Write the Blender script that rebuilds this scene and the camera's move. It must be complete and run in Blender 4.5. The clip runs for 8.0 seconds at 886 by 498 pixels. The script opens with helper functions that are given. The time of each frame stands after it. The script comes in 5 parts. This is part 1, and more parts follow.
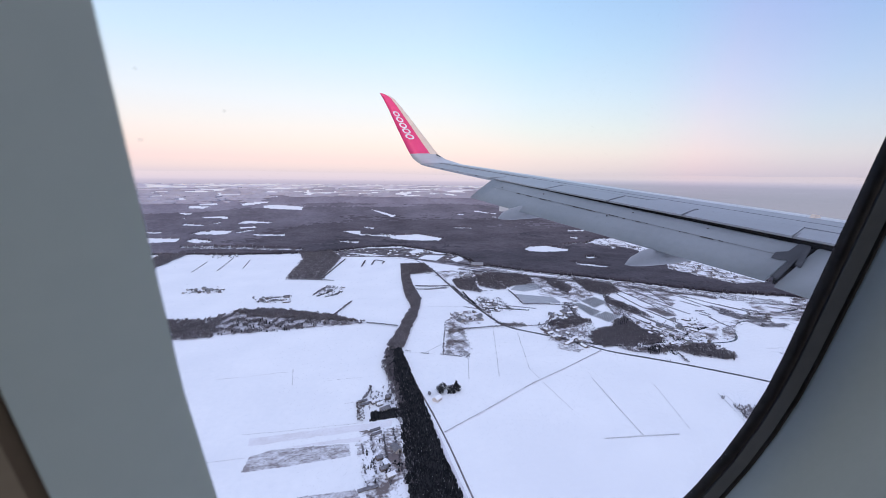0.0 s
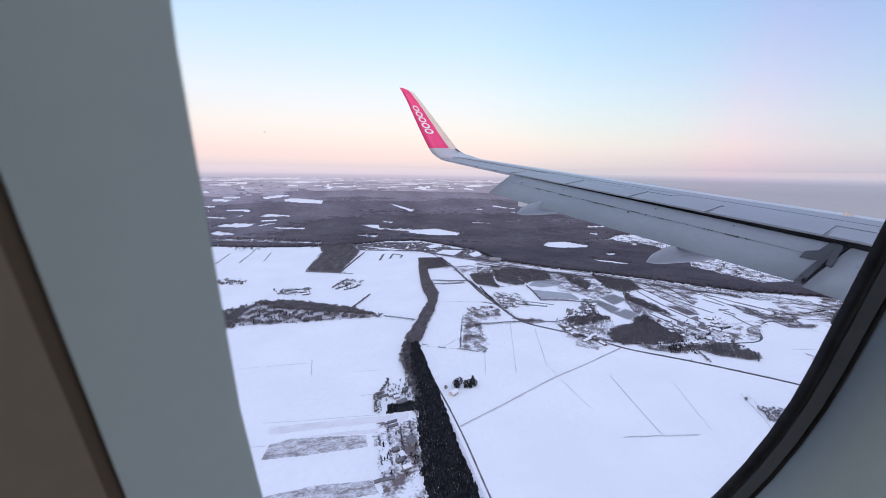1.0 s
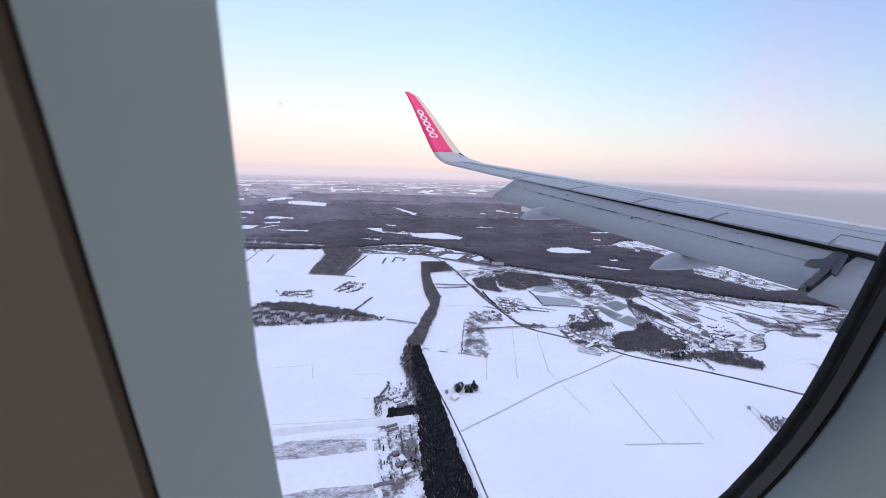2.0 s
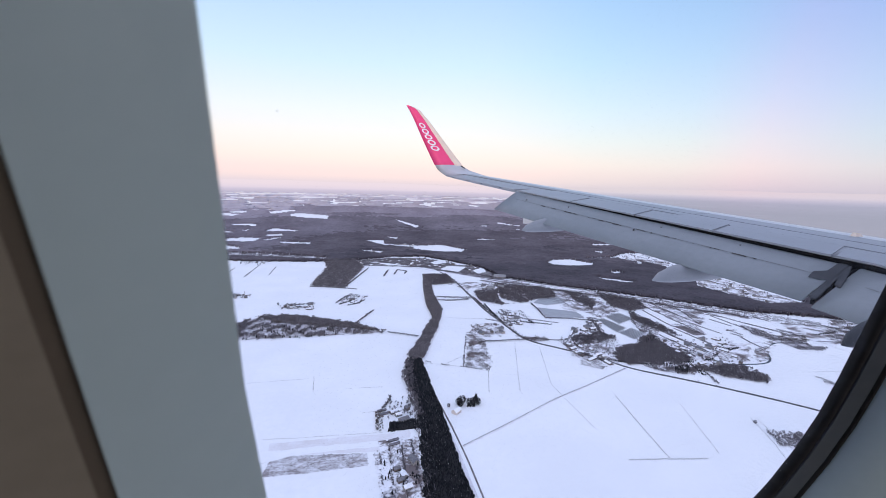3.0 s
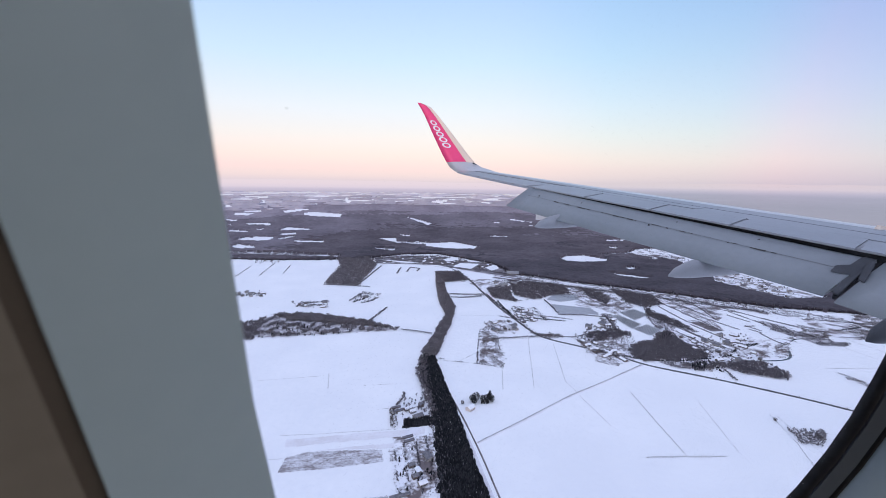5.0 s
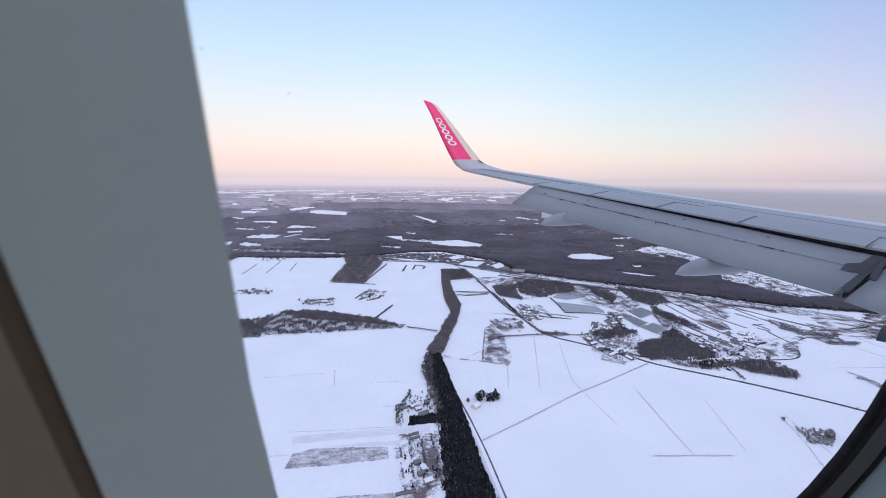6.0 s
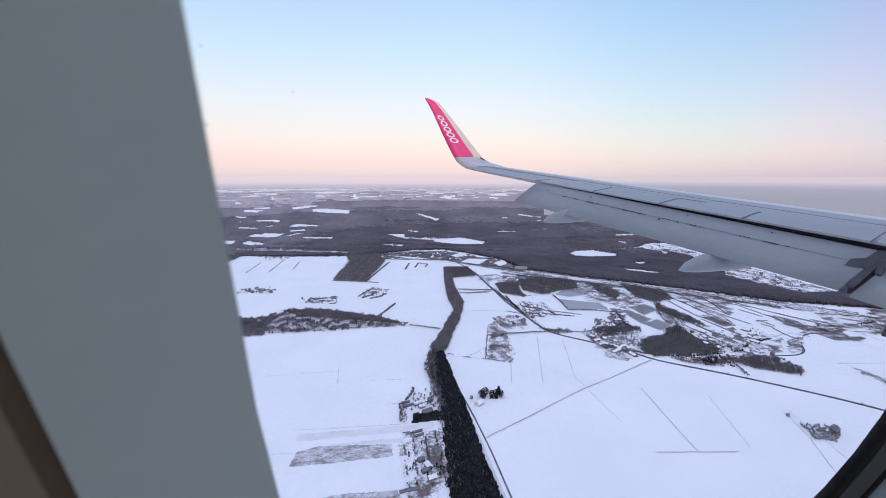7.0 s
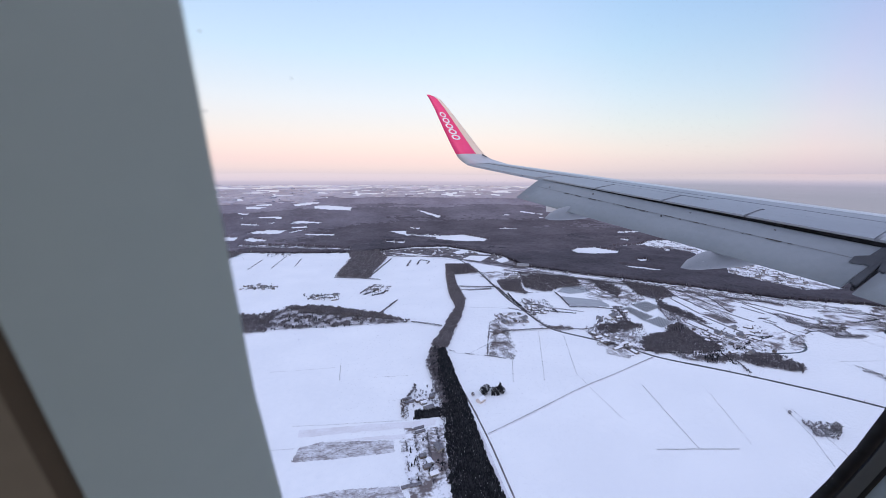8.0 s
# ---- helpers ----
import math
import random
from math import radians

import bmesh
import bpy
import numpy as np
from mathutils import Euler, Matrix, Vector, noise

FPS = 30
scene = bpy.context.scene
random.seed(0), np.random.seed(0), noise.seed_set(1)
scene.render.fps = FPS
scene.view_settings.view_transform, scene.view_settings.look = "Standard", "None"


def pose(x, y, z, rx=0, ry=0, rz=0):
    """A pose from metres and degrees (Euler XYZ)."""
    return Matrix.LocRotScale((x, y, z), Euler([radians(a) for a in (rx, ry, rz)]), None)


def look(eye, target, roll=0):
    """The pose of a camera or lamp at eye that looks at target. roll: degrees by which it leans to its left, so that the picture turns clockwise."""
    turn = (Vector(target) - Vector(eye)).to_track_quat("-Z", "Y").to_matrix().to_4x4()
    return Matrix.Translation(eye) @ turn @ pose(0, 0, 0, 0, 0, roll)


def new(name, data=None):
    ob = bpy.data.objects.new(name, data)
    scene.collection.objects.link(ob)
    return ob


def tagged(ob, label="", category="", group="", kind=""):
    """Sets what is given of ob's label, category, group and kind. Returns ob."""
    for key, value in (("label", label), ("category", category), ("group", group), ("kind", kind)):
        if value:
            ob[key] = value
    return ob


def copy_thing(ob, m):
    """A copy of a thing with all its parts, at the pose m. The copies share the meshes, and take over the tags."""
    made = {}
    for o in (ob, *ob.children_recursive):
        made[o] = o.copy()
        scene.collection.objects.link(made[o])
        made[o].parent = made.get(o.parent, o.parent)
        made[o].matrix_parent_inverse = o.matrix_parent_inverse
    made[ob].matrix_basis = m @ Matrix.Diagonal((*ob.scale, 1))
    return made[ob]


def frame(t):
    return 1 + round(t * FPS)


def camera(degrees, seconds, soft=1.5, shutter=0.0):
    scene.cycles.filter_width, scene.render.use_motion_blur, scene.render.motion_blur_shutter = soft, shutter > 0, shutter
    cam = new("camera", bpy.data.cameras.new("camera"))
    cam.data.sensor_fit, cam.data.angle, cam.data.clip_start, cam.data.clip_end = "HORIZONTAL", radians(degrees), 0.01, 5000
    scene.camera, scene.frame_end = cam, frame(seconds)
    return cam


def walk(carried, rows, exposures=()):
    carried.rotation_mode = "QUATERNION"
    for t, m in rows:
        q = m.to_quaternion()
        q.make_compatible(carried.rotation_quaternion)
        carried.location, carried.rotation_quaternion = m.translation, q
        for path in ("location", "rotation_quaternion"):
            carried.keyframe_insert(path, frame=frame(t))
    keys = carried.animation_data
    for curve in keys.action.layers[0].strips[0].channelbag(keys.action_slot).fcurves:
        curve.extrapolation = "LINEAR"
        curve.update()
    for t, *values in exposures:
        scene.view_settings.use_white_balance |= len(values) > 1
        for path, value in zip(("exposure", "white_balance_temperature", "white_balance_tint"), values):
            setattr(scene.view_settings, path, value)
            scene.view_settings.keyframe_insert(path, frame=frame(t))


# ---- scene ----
# The view from a cabin window of an airliner over snowed-in farmland.
# x: the way of flight, y: outwards over the wing, z: up; the ground lies at 0, the eye at ALT.
ALT = 480.0
cam = camera(91.0, 8.0, soft=0.85)
ROWS = [
    (0, 0.0038, -0.0089, 0.0094, -19.591, -9.640, -0.785),
    (0.5, 0.0027, -0.0077, 0.0086, -18.195, -9.965, -0.659),
    (1, 0.0007, -0.0104, 0.0145, -17.156, -10.376, -0.994),
    (2.5, -0.0019, -0.0081, 0.0057, -16.648, -9.073, -1.692),
    (3, -0.0007, -0.0054, 0.0073, -16.470, -8.256, -1.551),
    (3.5, 0.0003, -0.0021, 0.0015, -16.168, -8.270, -1.316),
    (4, -0.0000, 0.0000, -0.0000, -15.799, -8.461, -0.989),
    (4.5, -0.0006, -0.0020, 0.0081, -15.377, -8.561, -0.800),
    (6, 0.0001, 0.0002, 0.0053, -14.189, -8.942, -0.700),
    (6.5, 0.0000, 0.0014, 0.0057, -14.043, -9.122, -0.395),
    (7, -0.0006, 0.0040, 0.0059, -13.928, -9.241, -0.277),
    (7.5, 0.0002, 0.0025, 0.0036, -13.799, -9.419, -0.242),
    (8, -0.0003, 0.0042, 0.0041, -13.685, -9.637, -0.312),
]
walk(cam, [(t, pose(x, y, ALT + z, 90 + pitch, roll, yaw)) for t, x, y, z, yaw, pitch, roll in ROWS],
     [(0, 0.0), (1, 0.0), (2.5, 0.10), (3.2, 0.04), (4, 0.0), (6, -0.03), (8, -0.05)])
# a phone's small lens, focused on the wing: what is a hand's width away is soft
cam.data.dof.use_dof, cam.data.dof.focus_distance, cam.data.dof.aperture_fstop = True, 40.0, 36.0

# ---- sky, sun ----
SUN_UP, SUN_TURN = radians(7), radians(200)
world = bpy.data.worlds.new("dawn_sky")
scene.world = world
world.use_nodes = True
wn, wl = world.node_tree.nodes, world.node_tree.links
wn.clear()
w_out = wn.new("ShaderNodeOutputWorld")
w_add = wn.new("ShaderNodeAddShader")
w_sky = wn.new("ShaderNodeTexSky")
w_sky.sky_type, w_sky.sun_disc, w_sky.sun_elevation, w_sky.sun_rotation = "NISHITA", False, SUN_UP, SUN_TURN
w_b1, w_b2 = wn.new("ShaderNodeBackground"), wn.new("ShaderNodeBackground")
w_b1.inputs["Strength"].default_value = 0.05
w_b2.inputs["Strength"].default_value = 0.90
w_co, w_sep = wn.new("ShaderNodeTexCoord"), wn.new("ShaderNodeSeparateXYZ")
wl.new(w_co.outputs["Generated"], w_sep.inputs[0])


def sky_ramp(stops):
    """The sky's colour by height: pink belt over a violet horizon, blue above."""
    node = wn.new("ShaderNodeValToRGB")
    ramp = node.color_ramp
    while len(ramp.elements) < len(stops):
        ramp.elements.new(0.5)
    for el, (at, col) in zip(ramp.elements, stops):
        el.position, el.color = at, (*col, 1)
    wl.new(w_sep.outputs["Z"], node.inputs[0])
    return node


abeam = sky_ramp([(0.0, (0.77, 0.675, 0.78)), (0.014, (0.87, 0.72, 0.78)), (0.034, (0.92, 0.70, 0.765)), (0.06, (0.94, 0.745, 0.765)), (0.10, (0.89, 0.805, 0.82)),
                  (0.155, (0.82, 0.84, 0.91)), (0.25, (0.63, 0.80, 0.97)), (0.38, (0.47, 0.66, 1.0)), (0.62, (0.74, 0.82, 1.14)), (1.0, (0.86, 0.94, 1.30))])
ahead = sky_ramp([(0.0, (0.60, 0.55, 0.68)), (0.02, (0.66, 0.59, 0.71)), (0.05, (0.75, 0.67, 0.74)), (0.10, (0.69, 0.69, 0.77)), (0.18, (0.54, 0.62, 0.82)),
                  (0.30, (0.36, 0.49, 0.80)), (0.42, (0.21, 0.35, 0.66)), (0.62, (0.62, 0.72, 1.1)), (1.0, (0.86, 0.94, 1.30))])
w_turn, w_mix = wn.new("ShaderNodeMapRange"), wn.new("ShaderNodeMix")
w_turn.interpolation_type = "SMOOTHSTEP"
w_turn.inputs["From Min"].default_value, w_turn.inputs["From Max"].default_value = 0.25, 0.98
w_mix.data_type = "RGBA"
wl.new(w_sep.outputs["X"], w_turn.inputs["Value"])
wl.new(w_turn.outputs[0], w_mix.inputs[0])
wl.new(abeam.outputs[0], w_mix.inputs[6])
wl.new(ahead.outputs[0], w_mix.inputs[7])
wl.new(w_sky.outputs[0], w_b1.inputs[0])
wl.new(w_mix.outputs[2], w_b2.inputs[0])
wl.new(w_b1.outputs[0], w_add.inputs[0])
wl.new(w_b2.outputs[0], w_add.inputs[1])
wl.new(w_add.outputs[0], w_out.inputs[0])

sun = new("sun", bpy.data.lights.new("sun", "SUN"))
sun.data.energy, sun.data.angle, sun.data.color = 0.7, radians(12), (1.0, 0.80, 0.66)
sun.matrix_world = look((0, 0, 900), (math.sin(SUN_TURN) * -100, math.cos(SUN_TURN) * -100, 900 - 100 * math.tan(SUN_UP)))

# ---- materials ----


def mat(name, colour, other=None, scale=1.0, rough=0.7, metal=0.0, bump=0.0, fine=8.0, spec=0.3, island=0.0, mix=(0.4, 0.65), stretch=None):
    """A surface of two tones in two scales of noise, with fine relief. scale: patches to a metre."""
    m = bpy.data.materials.new(name)
    m.use_nodes = True
    n, l = m.node_tree.nodes, m.node_tree.links
    b = n["Principled BSDF"]
    b.inputs["Roughness"].default_value, b.inputs["Metallic"].default_value = rough, metal
    b.inputs["Specular IOR Level"].default_value = spec
    co = n.new("ShaderNodeTexCoord")
    n1, n2 = n.new("ShaderNodeTexNoise"), n.new("ShaderNodeTexNoise")
    for k, s in ((n1, scale), (n2, scale * fine)):
        k.inputs["Scale"].default_value, k.inputs["Detail"].default_value = s, 4.0
        l.new(co.outputs["Object"], k.inputs["Vector"])
        if stretch:
            mp = n.new("ShaderNodeMapping")
            mp.inputs["Scale"].default_value = stretch[:3]
            mp.inputs["Rotation"].default_value = (0, 0, radians(stretch[3]))
            l.new(co.outputs["Object"], mp.inputs["Vector"])
            l.new(mp.outputs[0], k.inputs["Vector"])
    add = n.new("ShaderNodeMath")
    add.operation = "MULTIPLY_ADD"
    add.inputs[1].default_value = 0.35
    l.new(n2.outputs[0], add.inputs[0])
    low = n.new("ShaderNodeMath")
    low.operation = "MULTIPLY"
    low.inputs[1].default_value = 0.65
    l.new(n1.outputs[0], low.inputs[0])
    l.new(low.outputs[0], add.inputs[2])
    src = add.outputs[0]
    if island:
        geo = n.new("ShaderNodeNewGeometry")
        isl = n.new("ShaderNodeMath")
        isl.operation = "MULTIPLY_ADD"
        isl.inputs[1].default_value = island
        l.new(geo.outputs["Random Per Island"], isl.inputs[0])
        l.new(src, isl.inputs[2])
        sub = n.new("ShaderNodeMath")
        sub.operation = "SUBTRACT"
        sub.inputs[1].default_value = island / 2
        l.new(isl.outputs[0], sub.inputs[0])
        src = sub.outputs[0]
    r = n.new("ShaderNodeValToRGB")
    r.color_ramp.elements[0].position, r.color_ramp.elements[1].position = mix
    r.color_ramp.elements[0].color = (*colour, 1)
    r.color_ramp.elements[1].color = (*(other or [min(1, c * 1.12) for c in colour]), 1)
    l.new(src, r.inputs[0])
    l.new(r.outputs[0], b.inputs["Base Color"])
    if bump:
        bp = n.new("ShaderNodeBump")
        bp.inputs["Strength"].default_value, bp.inputs["Distance"].default_value = bump, 0.2 / scale
        l.new(add.outputs[0], bp.inputs["Height"])
        l.new(bp.outputs[0], b.inputs["Normal"])
    return m


SNOW = mat("field_snow", (0.825, 0.835, 0.855), (0.885, 0.89, 0.90), 0.006, 0.8, bump=0.10, fine=14)
MOTTLED = mat("scrub_breaking_snow", (0.17, 0.14, 0.138), (0.84, 0.845, 0.88), 0.022, 0.9, fine=7, mix=(0.42, 0.55))
STUBBLE_ROWS = mat("stubble_rows_in_snow", (0.27, 0.24, 0.245), (0.70, 0.70, 0.735), 0.06, 0.9, fine=4, mix=(0.38, 0.60), stretch=(0.7, 1.3, 1.0, 0))
UNDERWOOD = mat("snowy_woodland_floor", (0.26, 0.235, 0.245), (0.76, 0.76, 0.79), 0.07, 0.9, fine=5, mix=(0.40, 0.66))
SCRUBLAND = mat("scrubby_ground_under_thin_snow", (0.12, 0.105, 0.115), (0.56, 0.545, 0.57), 0.018, 0.95, fine=6, mix=(0.47, 0.76))
FALLOW = mat("thin_snow_on_fallow", (0.70, 0.675, 0.69), (0.82, 0.82, 0.855), 0.03, 0.9, fine=7, mix=(0.35, 0.65))
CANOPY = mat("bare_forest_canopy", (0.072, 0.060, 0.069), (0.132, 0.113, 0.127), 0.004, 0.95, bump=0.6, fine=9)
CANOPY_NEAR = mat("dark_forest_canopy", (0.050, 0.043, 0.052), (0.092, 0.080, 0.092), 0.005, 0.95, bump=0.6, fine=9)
# the farther canopies carry distance haze in their base colours
CANOPY_MID = mat("haze_toned_canopy_mid", (0.125, 0.108, 0.125), (0.205, 0.182, 0.207), 0.004, 0.95, bump=0.5, fine=9)
CANOPY_FAR = mat("haze_toned_canopy_far", (0.215, 0.19, 0.22), (0.31, 0.28, 0.318), 0.004, 0.95, bump=0.4, fine=9)
# far copses: violet haze mixed into the base colour, stronger farther out
FAR_WOOD = mat("haze_toned_far_woods", (0.40, 0.375, 0.435), (0.55, 0.525, 0.595), 0.002, 0.95, fine=7)
HAZY_WOOD = mat("haze_toned_rim_woods", (0.59, 0.56, 0.64), (0.72, 0.69, 0.77), 0.002, 0.95, fine=7)
CONIFER = mat("dark_conifer_needles", (0.013, 0.014, 0.017), (0.040, 0.041, 0.044), 0.05, 0.9, island=0.5, spec=0.1)
TWIGS = mat("bare_twigs", (0.108, 0.098, 0.112), (0.235, 0.216, 0.235), 0.03, 0.95, island=0.45)
GREY_TWIGS = mat("rime_grey_twigs", (0.150, 0.137, 0.153), (0.30, 0.278, 0.298), 0.03, 0.95, island=0.45)
SCRUB = mat("dry_scrub", (0.09, 0.074, 0.074), (0.22, 0.19, 0.185), 0.05, 0.95, island=0.5)
ASPHALT = mat("wet_asphalt", (0.05, 0.048, 0.055), (0.12, 0.115, 0.12), 0.08, 0.7)
TRACK = mat("packed_snow_track", (0.64, 0.62, 0.65), (0.82, 0.82, 0.86), 0.06, 0.8)
EARTH = mat("dark_ditch_earth", (0.10, 0.085, 0.085), (0.30, 0.27, 0.28), 0.06, 0.95, fine=5)
WATER = mat("dark_river_water", (0.03, 0.03, 0.035), (0.06, 0.06, 0.07), 0.02, 0.15, spec=0.5)
PANEL = mat("solar_panel_glass", (0.28, 0.29, 0.315), (0.36, 0.37, 0.395), 0.05, 0.35, spec=0.5)
WALL_A = mat("farmhouse_siding", (0.30, 0.285, 0.28), (0.42, 0.40, 0.39), 0.3, 0.8)
WALL_B = mat("rusty_brown_cladding", (0.13, 0.105, 0.095), (0.21, 0.175, 0.16), 0.3, 0.8)
ROOF_SNOW = mat("snowy_roof", (0.78, 0.80, 0.85), (0.88, 0.9, 0.93), 0.2, 0.8)
ROOF_GREY = mat("grey_sheet_roof", (0.10, 0.10, 0.12), (0.24, 0.24, 0.26), 0.3, 0.6)
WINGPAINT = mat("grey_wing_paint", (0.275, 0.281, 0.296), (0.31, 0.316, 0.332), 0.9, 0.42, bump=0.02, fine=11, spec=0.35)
FLAPPAINT = mat("darker_flap_paint", (0.216, 0.234, 0.247), (0.246, 0.264, 0.278), 0.8, 0.42, bump=0.02, fine=13, spec=0.4)
TIPPAINT = mat("pale_wingtip_paint", (0.46, 0.46, 0.48), (0.52, 0.52, 0.54), 1.5, 0.4, spec=0.4)
LEADING = mat("highlight_leading_edge", (0.50, 0.505, 0.53), (0.56, 0.565, 0.59), 1.2, 0.34, 0.2)
MAGENTA = mat("magenta_paint", (0.82, 0.055, 0.19), (0.88, 0.075, 0.23), 1.5, 0.4, spec=0.4)
WHITE = mat("white_paint", (0.78, 0.76, 0.78), (0.86, 0.84, 0.86), 2.0, 0.4)
CREAM = mat("pale_winglet_edge", (0.78, 0.62, 0.50), (0.86, 0.72, 0.60), 2.0, 0.4)
GAP = mat("dark_flap_cove", (0.012, 0.012, 0.015), (0.03, 0.03, 0.035), 3.0, 0.8)
TRACKGREY = mat("dark_track_grey", (0.042, 0.045, 0.052), (0.062, 0.066, 0.074), 4.0, 0.6)
SEAM = mat("worn_panel_seam", (0.13, 0.13, 0.135), (0.18, 0.18, 0.19), 3.0, 0.7)
RUST = mat("grimy_seam", (0.035, 0.03, 0.03), (0.10, 0.09, 0.085), 6.0, 0.9)
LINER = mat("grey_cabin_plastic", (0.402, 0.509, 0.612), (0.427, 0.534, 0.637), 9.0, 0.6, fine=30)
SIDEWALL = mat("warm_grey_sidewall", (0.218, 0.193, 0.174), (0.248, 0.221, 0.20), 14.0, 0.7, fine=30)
JOINT = mat("brown_shadow_joint", (0.12, 0.102, 0.09), (0.145, 0.122, 0.108), 30.0, 0.9)
RUBBER = mat("black_rubber_seal", (0.012, 0.012, 0.015), (0.028, 0.028, 0.032), 30.0, 0.55)
FRAMEGREY = mat("dark_grey_window_ring", (0.075, 0.088, 0.108), (0.092, 0.106, 0.128), 20.0, 0.5)
SKIN = mat("white_fuselage_skin", (0.72, 0.72, 0.74), (0.8, 0.8, 0.82), 0.8, 0.4)
CARPET = mat("dark_cabin_carpet", (0.04, 0.04, 0.06), (0.07, 0.07, 0.09), 20.0, 0.95)
DUST = mat("dried_droplet", (0.85, 0.85, 0.9), (0.95, 0.95, 0.97), 40.0, 0.9)

dn, dl = DUST.node_tree.nodes, DUST.node_tree.links
d_mix, d_clear = dn.new("ShaderNodeMixShader"), dn.new("ShaderNodeBsdfTransparent")
d_mix.inputs[0].default_value = 0.16
dl.new(d_clear.outputs[0], d_mix.inputs[1])
dl.new(dn["Principled BSDF"].outputs[0], d_mix.inputs[2])
dl.new(d_mix.outputs[0], dn["Material Output"].inputs[0])

GLASS = bpy.data.materials.new("cabin_pane")
GLASS.use_nodes = True
gb = GLASS.node_tree.nodes["Principled BSDF"]
gb.inputs["Transmission Weight"].default_value, gb.inputs["Roughness"].default_value, gb.inputs["IOR"].default_value = 1.0, 0.0, 1.05
# faint rainbow of the stretched acrylic, strongest towards its upper fore side
gn, gl = GLASS.node_tree.nodes, GLASS.node_tree.links
g_co, g_sep, g_noise, g_add, g_map, g_ramp, g_up, g_mix = (gn.new("ShaderNode" + k) for k in ("TexCoord", "SeparateXYZ", "TexNoise", "Math", "MapRange", "ValToRGB", "MapRange", "Mix"))
g_noise.inputs["Scale"].default_value, g_noise.inputs["Detail"].default_value = 7.0, 1.0
g_add.operation = "MULTIPLY_ADD"
g_add.inputs[1].default_value = 0.04
g_map.inputs["From Min"].default_value, g_map.inputs["From Max"].default_value = 0.03, 0.23
g_up.interpolation_type = "SMOOTHSTEP"
g_up.inputs["From Min"].default_value, g_up.inputs["From Max"].default_value = -0.01, 0.03
for k in range(5):
    g_ramp.color_ramp.elements.new(0.5)
for el, (at, col) in zip(g_ramp.color_ramp.elements, ((0.0, (0.99, 0.98, 1.0)), (0.18, (0.975, 0.98, 1.0)), (0.30, (0.90, 0.98, 1.0)), (0.46, (0.895, 0.97, 1.0)), (0.60, (0.97, 0.90, 0.99)), (0.70, (0.91, 0.89, 1.0)), (0.85, (0.83, 0.90, 1.0)))):
    el.position, el.color = at, (*col, 1)
g_mix.data_type = "RGBA"
g_mix.inputs[6].default_value = (0.99, 0.98, 1.0, 1)
gl.new(g_co.outputs["Object"], g_sep.inputs[0])
gl.new(g_co.outputs["Object"], g_noise.inputs["Vector"])
gl.new(g_noise.outputs[0], g_add.inputs[0])
gl.new(g_sep.outputs["X"], g_add.inputs[2])
gl.new(g_add.outputs[0], g_map.inputs["Value"])
gl.new(g_map.outputs[0], g_ramp.inputs[0])
gl.new(g_sep.outputs["Z"], g_up.inputs["Value"])
gl.new(g_up.outputs[0], g_mix.inputs[0])
gl.new(g_ramp.outputs[0], g_mix.inputs[7])
gl.new(g_mix.outputs[2], gb.inputs["Base Color"])

# ---- mesh helpers ----


def mesh_of(name, verts, faces, materials, smooth=False):
    me = bpy.data.meshes.new(name)
    me.from_pydata([tuple(v) for v in verts], [], [tuple(f) for f in faces])
    for m in materials if isinstance(materials, (list, tuple)) else [materials]:
        me.materials.append(m)
    if smooth:
        me.polygons.foreach_set("use_smooth", [True] * len(me.polygons))
    me.update()
    return me


def tri_mesh(name, verts, tris, material):
    """A large mesh out of arrays of corners and triangles."""
    me = bpy.data.meshes.new(name)
    verts, tris = np.asarray(verts, np.float32), np.asarray(tris, np.int32)
    me.vertices.add(len(verts))
    me.vertices.foreach_set("co", verts.ravel())
    me.loops.add(tris.size)
    me.loops.foreach_set("vertex_index", tris.ravel())
    me.polygons.add(len(tris))
    me.polygons.foreach_set("loop_start", np.arange(0, tris.size, 3, dtype=np.int32))
    me.materials.append(material)
    me.update(calc_edges=True)
    return me


def obj(name, me, parent=None, label="", category="", group="", kind=""):
    ob = new(name, me)
    if parent:
        ob.parent = parent
    return tagged(ob, label, category, group, kind)


def part(name, verts, faces, material, parent, label="", smooth=False):
    return obj(name, mesh_of(name, verts, faces, material, smooth), parent, label)


def box_data(x0, x1, y0, y1, z0, z1):
    v = [(x, y, z) for z in (z0, z1) for y in (y0, y1) for x in (x0, x1)]
    return v, [(0, 2, 3, 1), (4, 5, 7, 6), (0, 1, 5, 4), (2, 6, 7, 3), (0, 4, 6, 2), (1, 3, 7, 5)]


def grid_faces(rows, cols, loop=False):
    out = []
    for i in range(rows - 1):
        for j in range(cols if loop else cols - 1):
            k = (j + 1) % cols
            out.append((i * cols + j, i * cols + k, (i + 1) * cols + k, (i + 1) * cols + j))
    return out


# ---- the lie of the land: level farmland, rising towards a far rim of hills ----
NEAR, REACH = 2600.0, 2250.0


def wave(xy, size, seed=0):
    """Smooth noise of -1 to 1 on the plan, from sums of turned sines."""
    rng = np.random.default_rng(seed)
    out = np.zeros(len(xy))
    for k in range(7):
        a, f, p = rng.uniform(0, math.tau), rng.uniform(0.6, 2.2) / size, rng.uniform(0, math.tau)
        out += np.sin((xy[:, 0] * math.cos(a) + xy[:, 1] * math.sin(a)) * f * math.tau + p)
    return out / 4.5


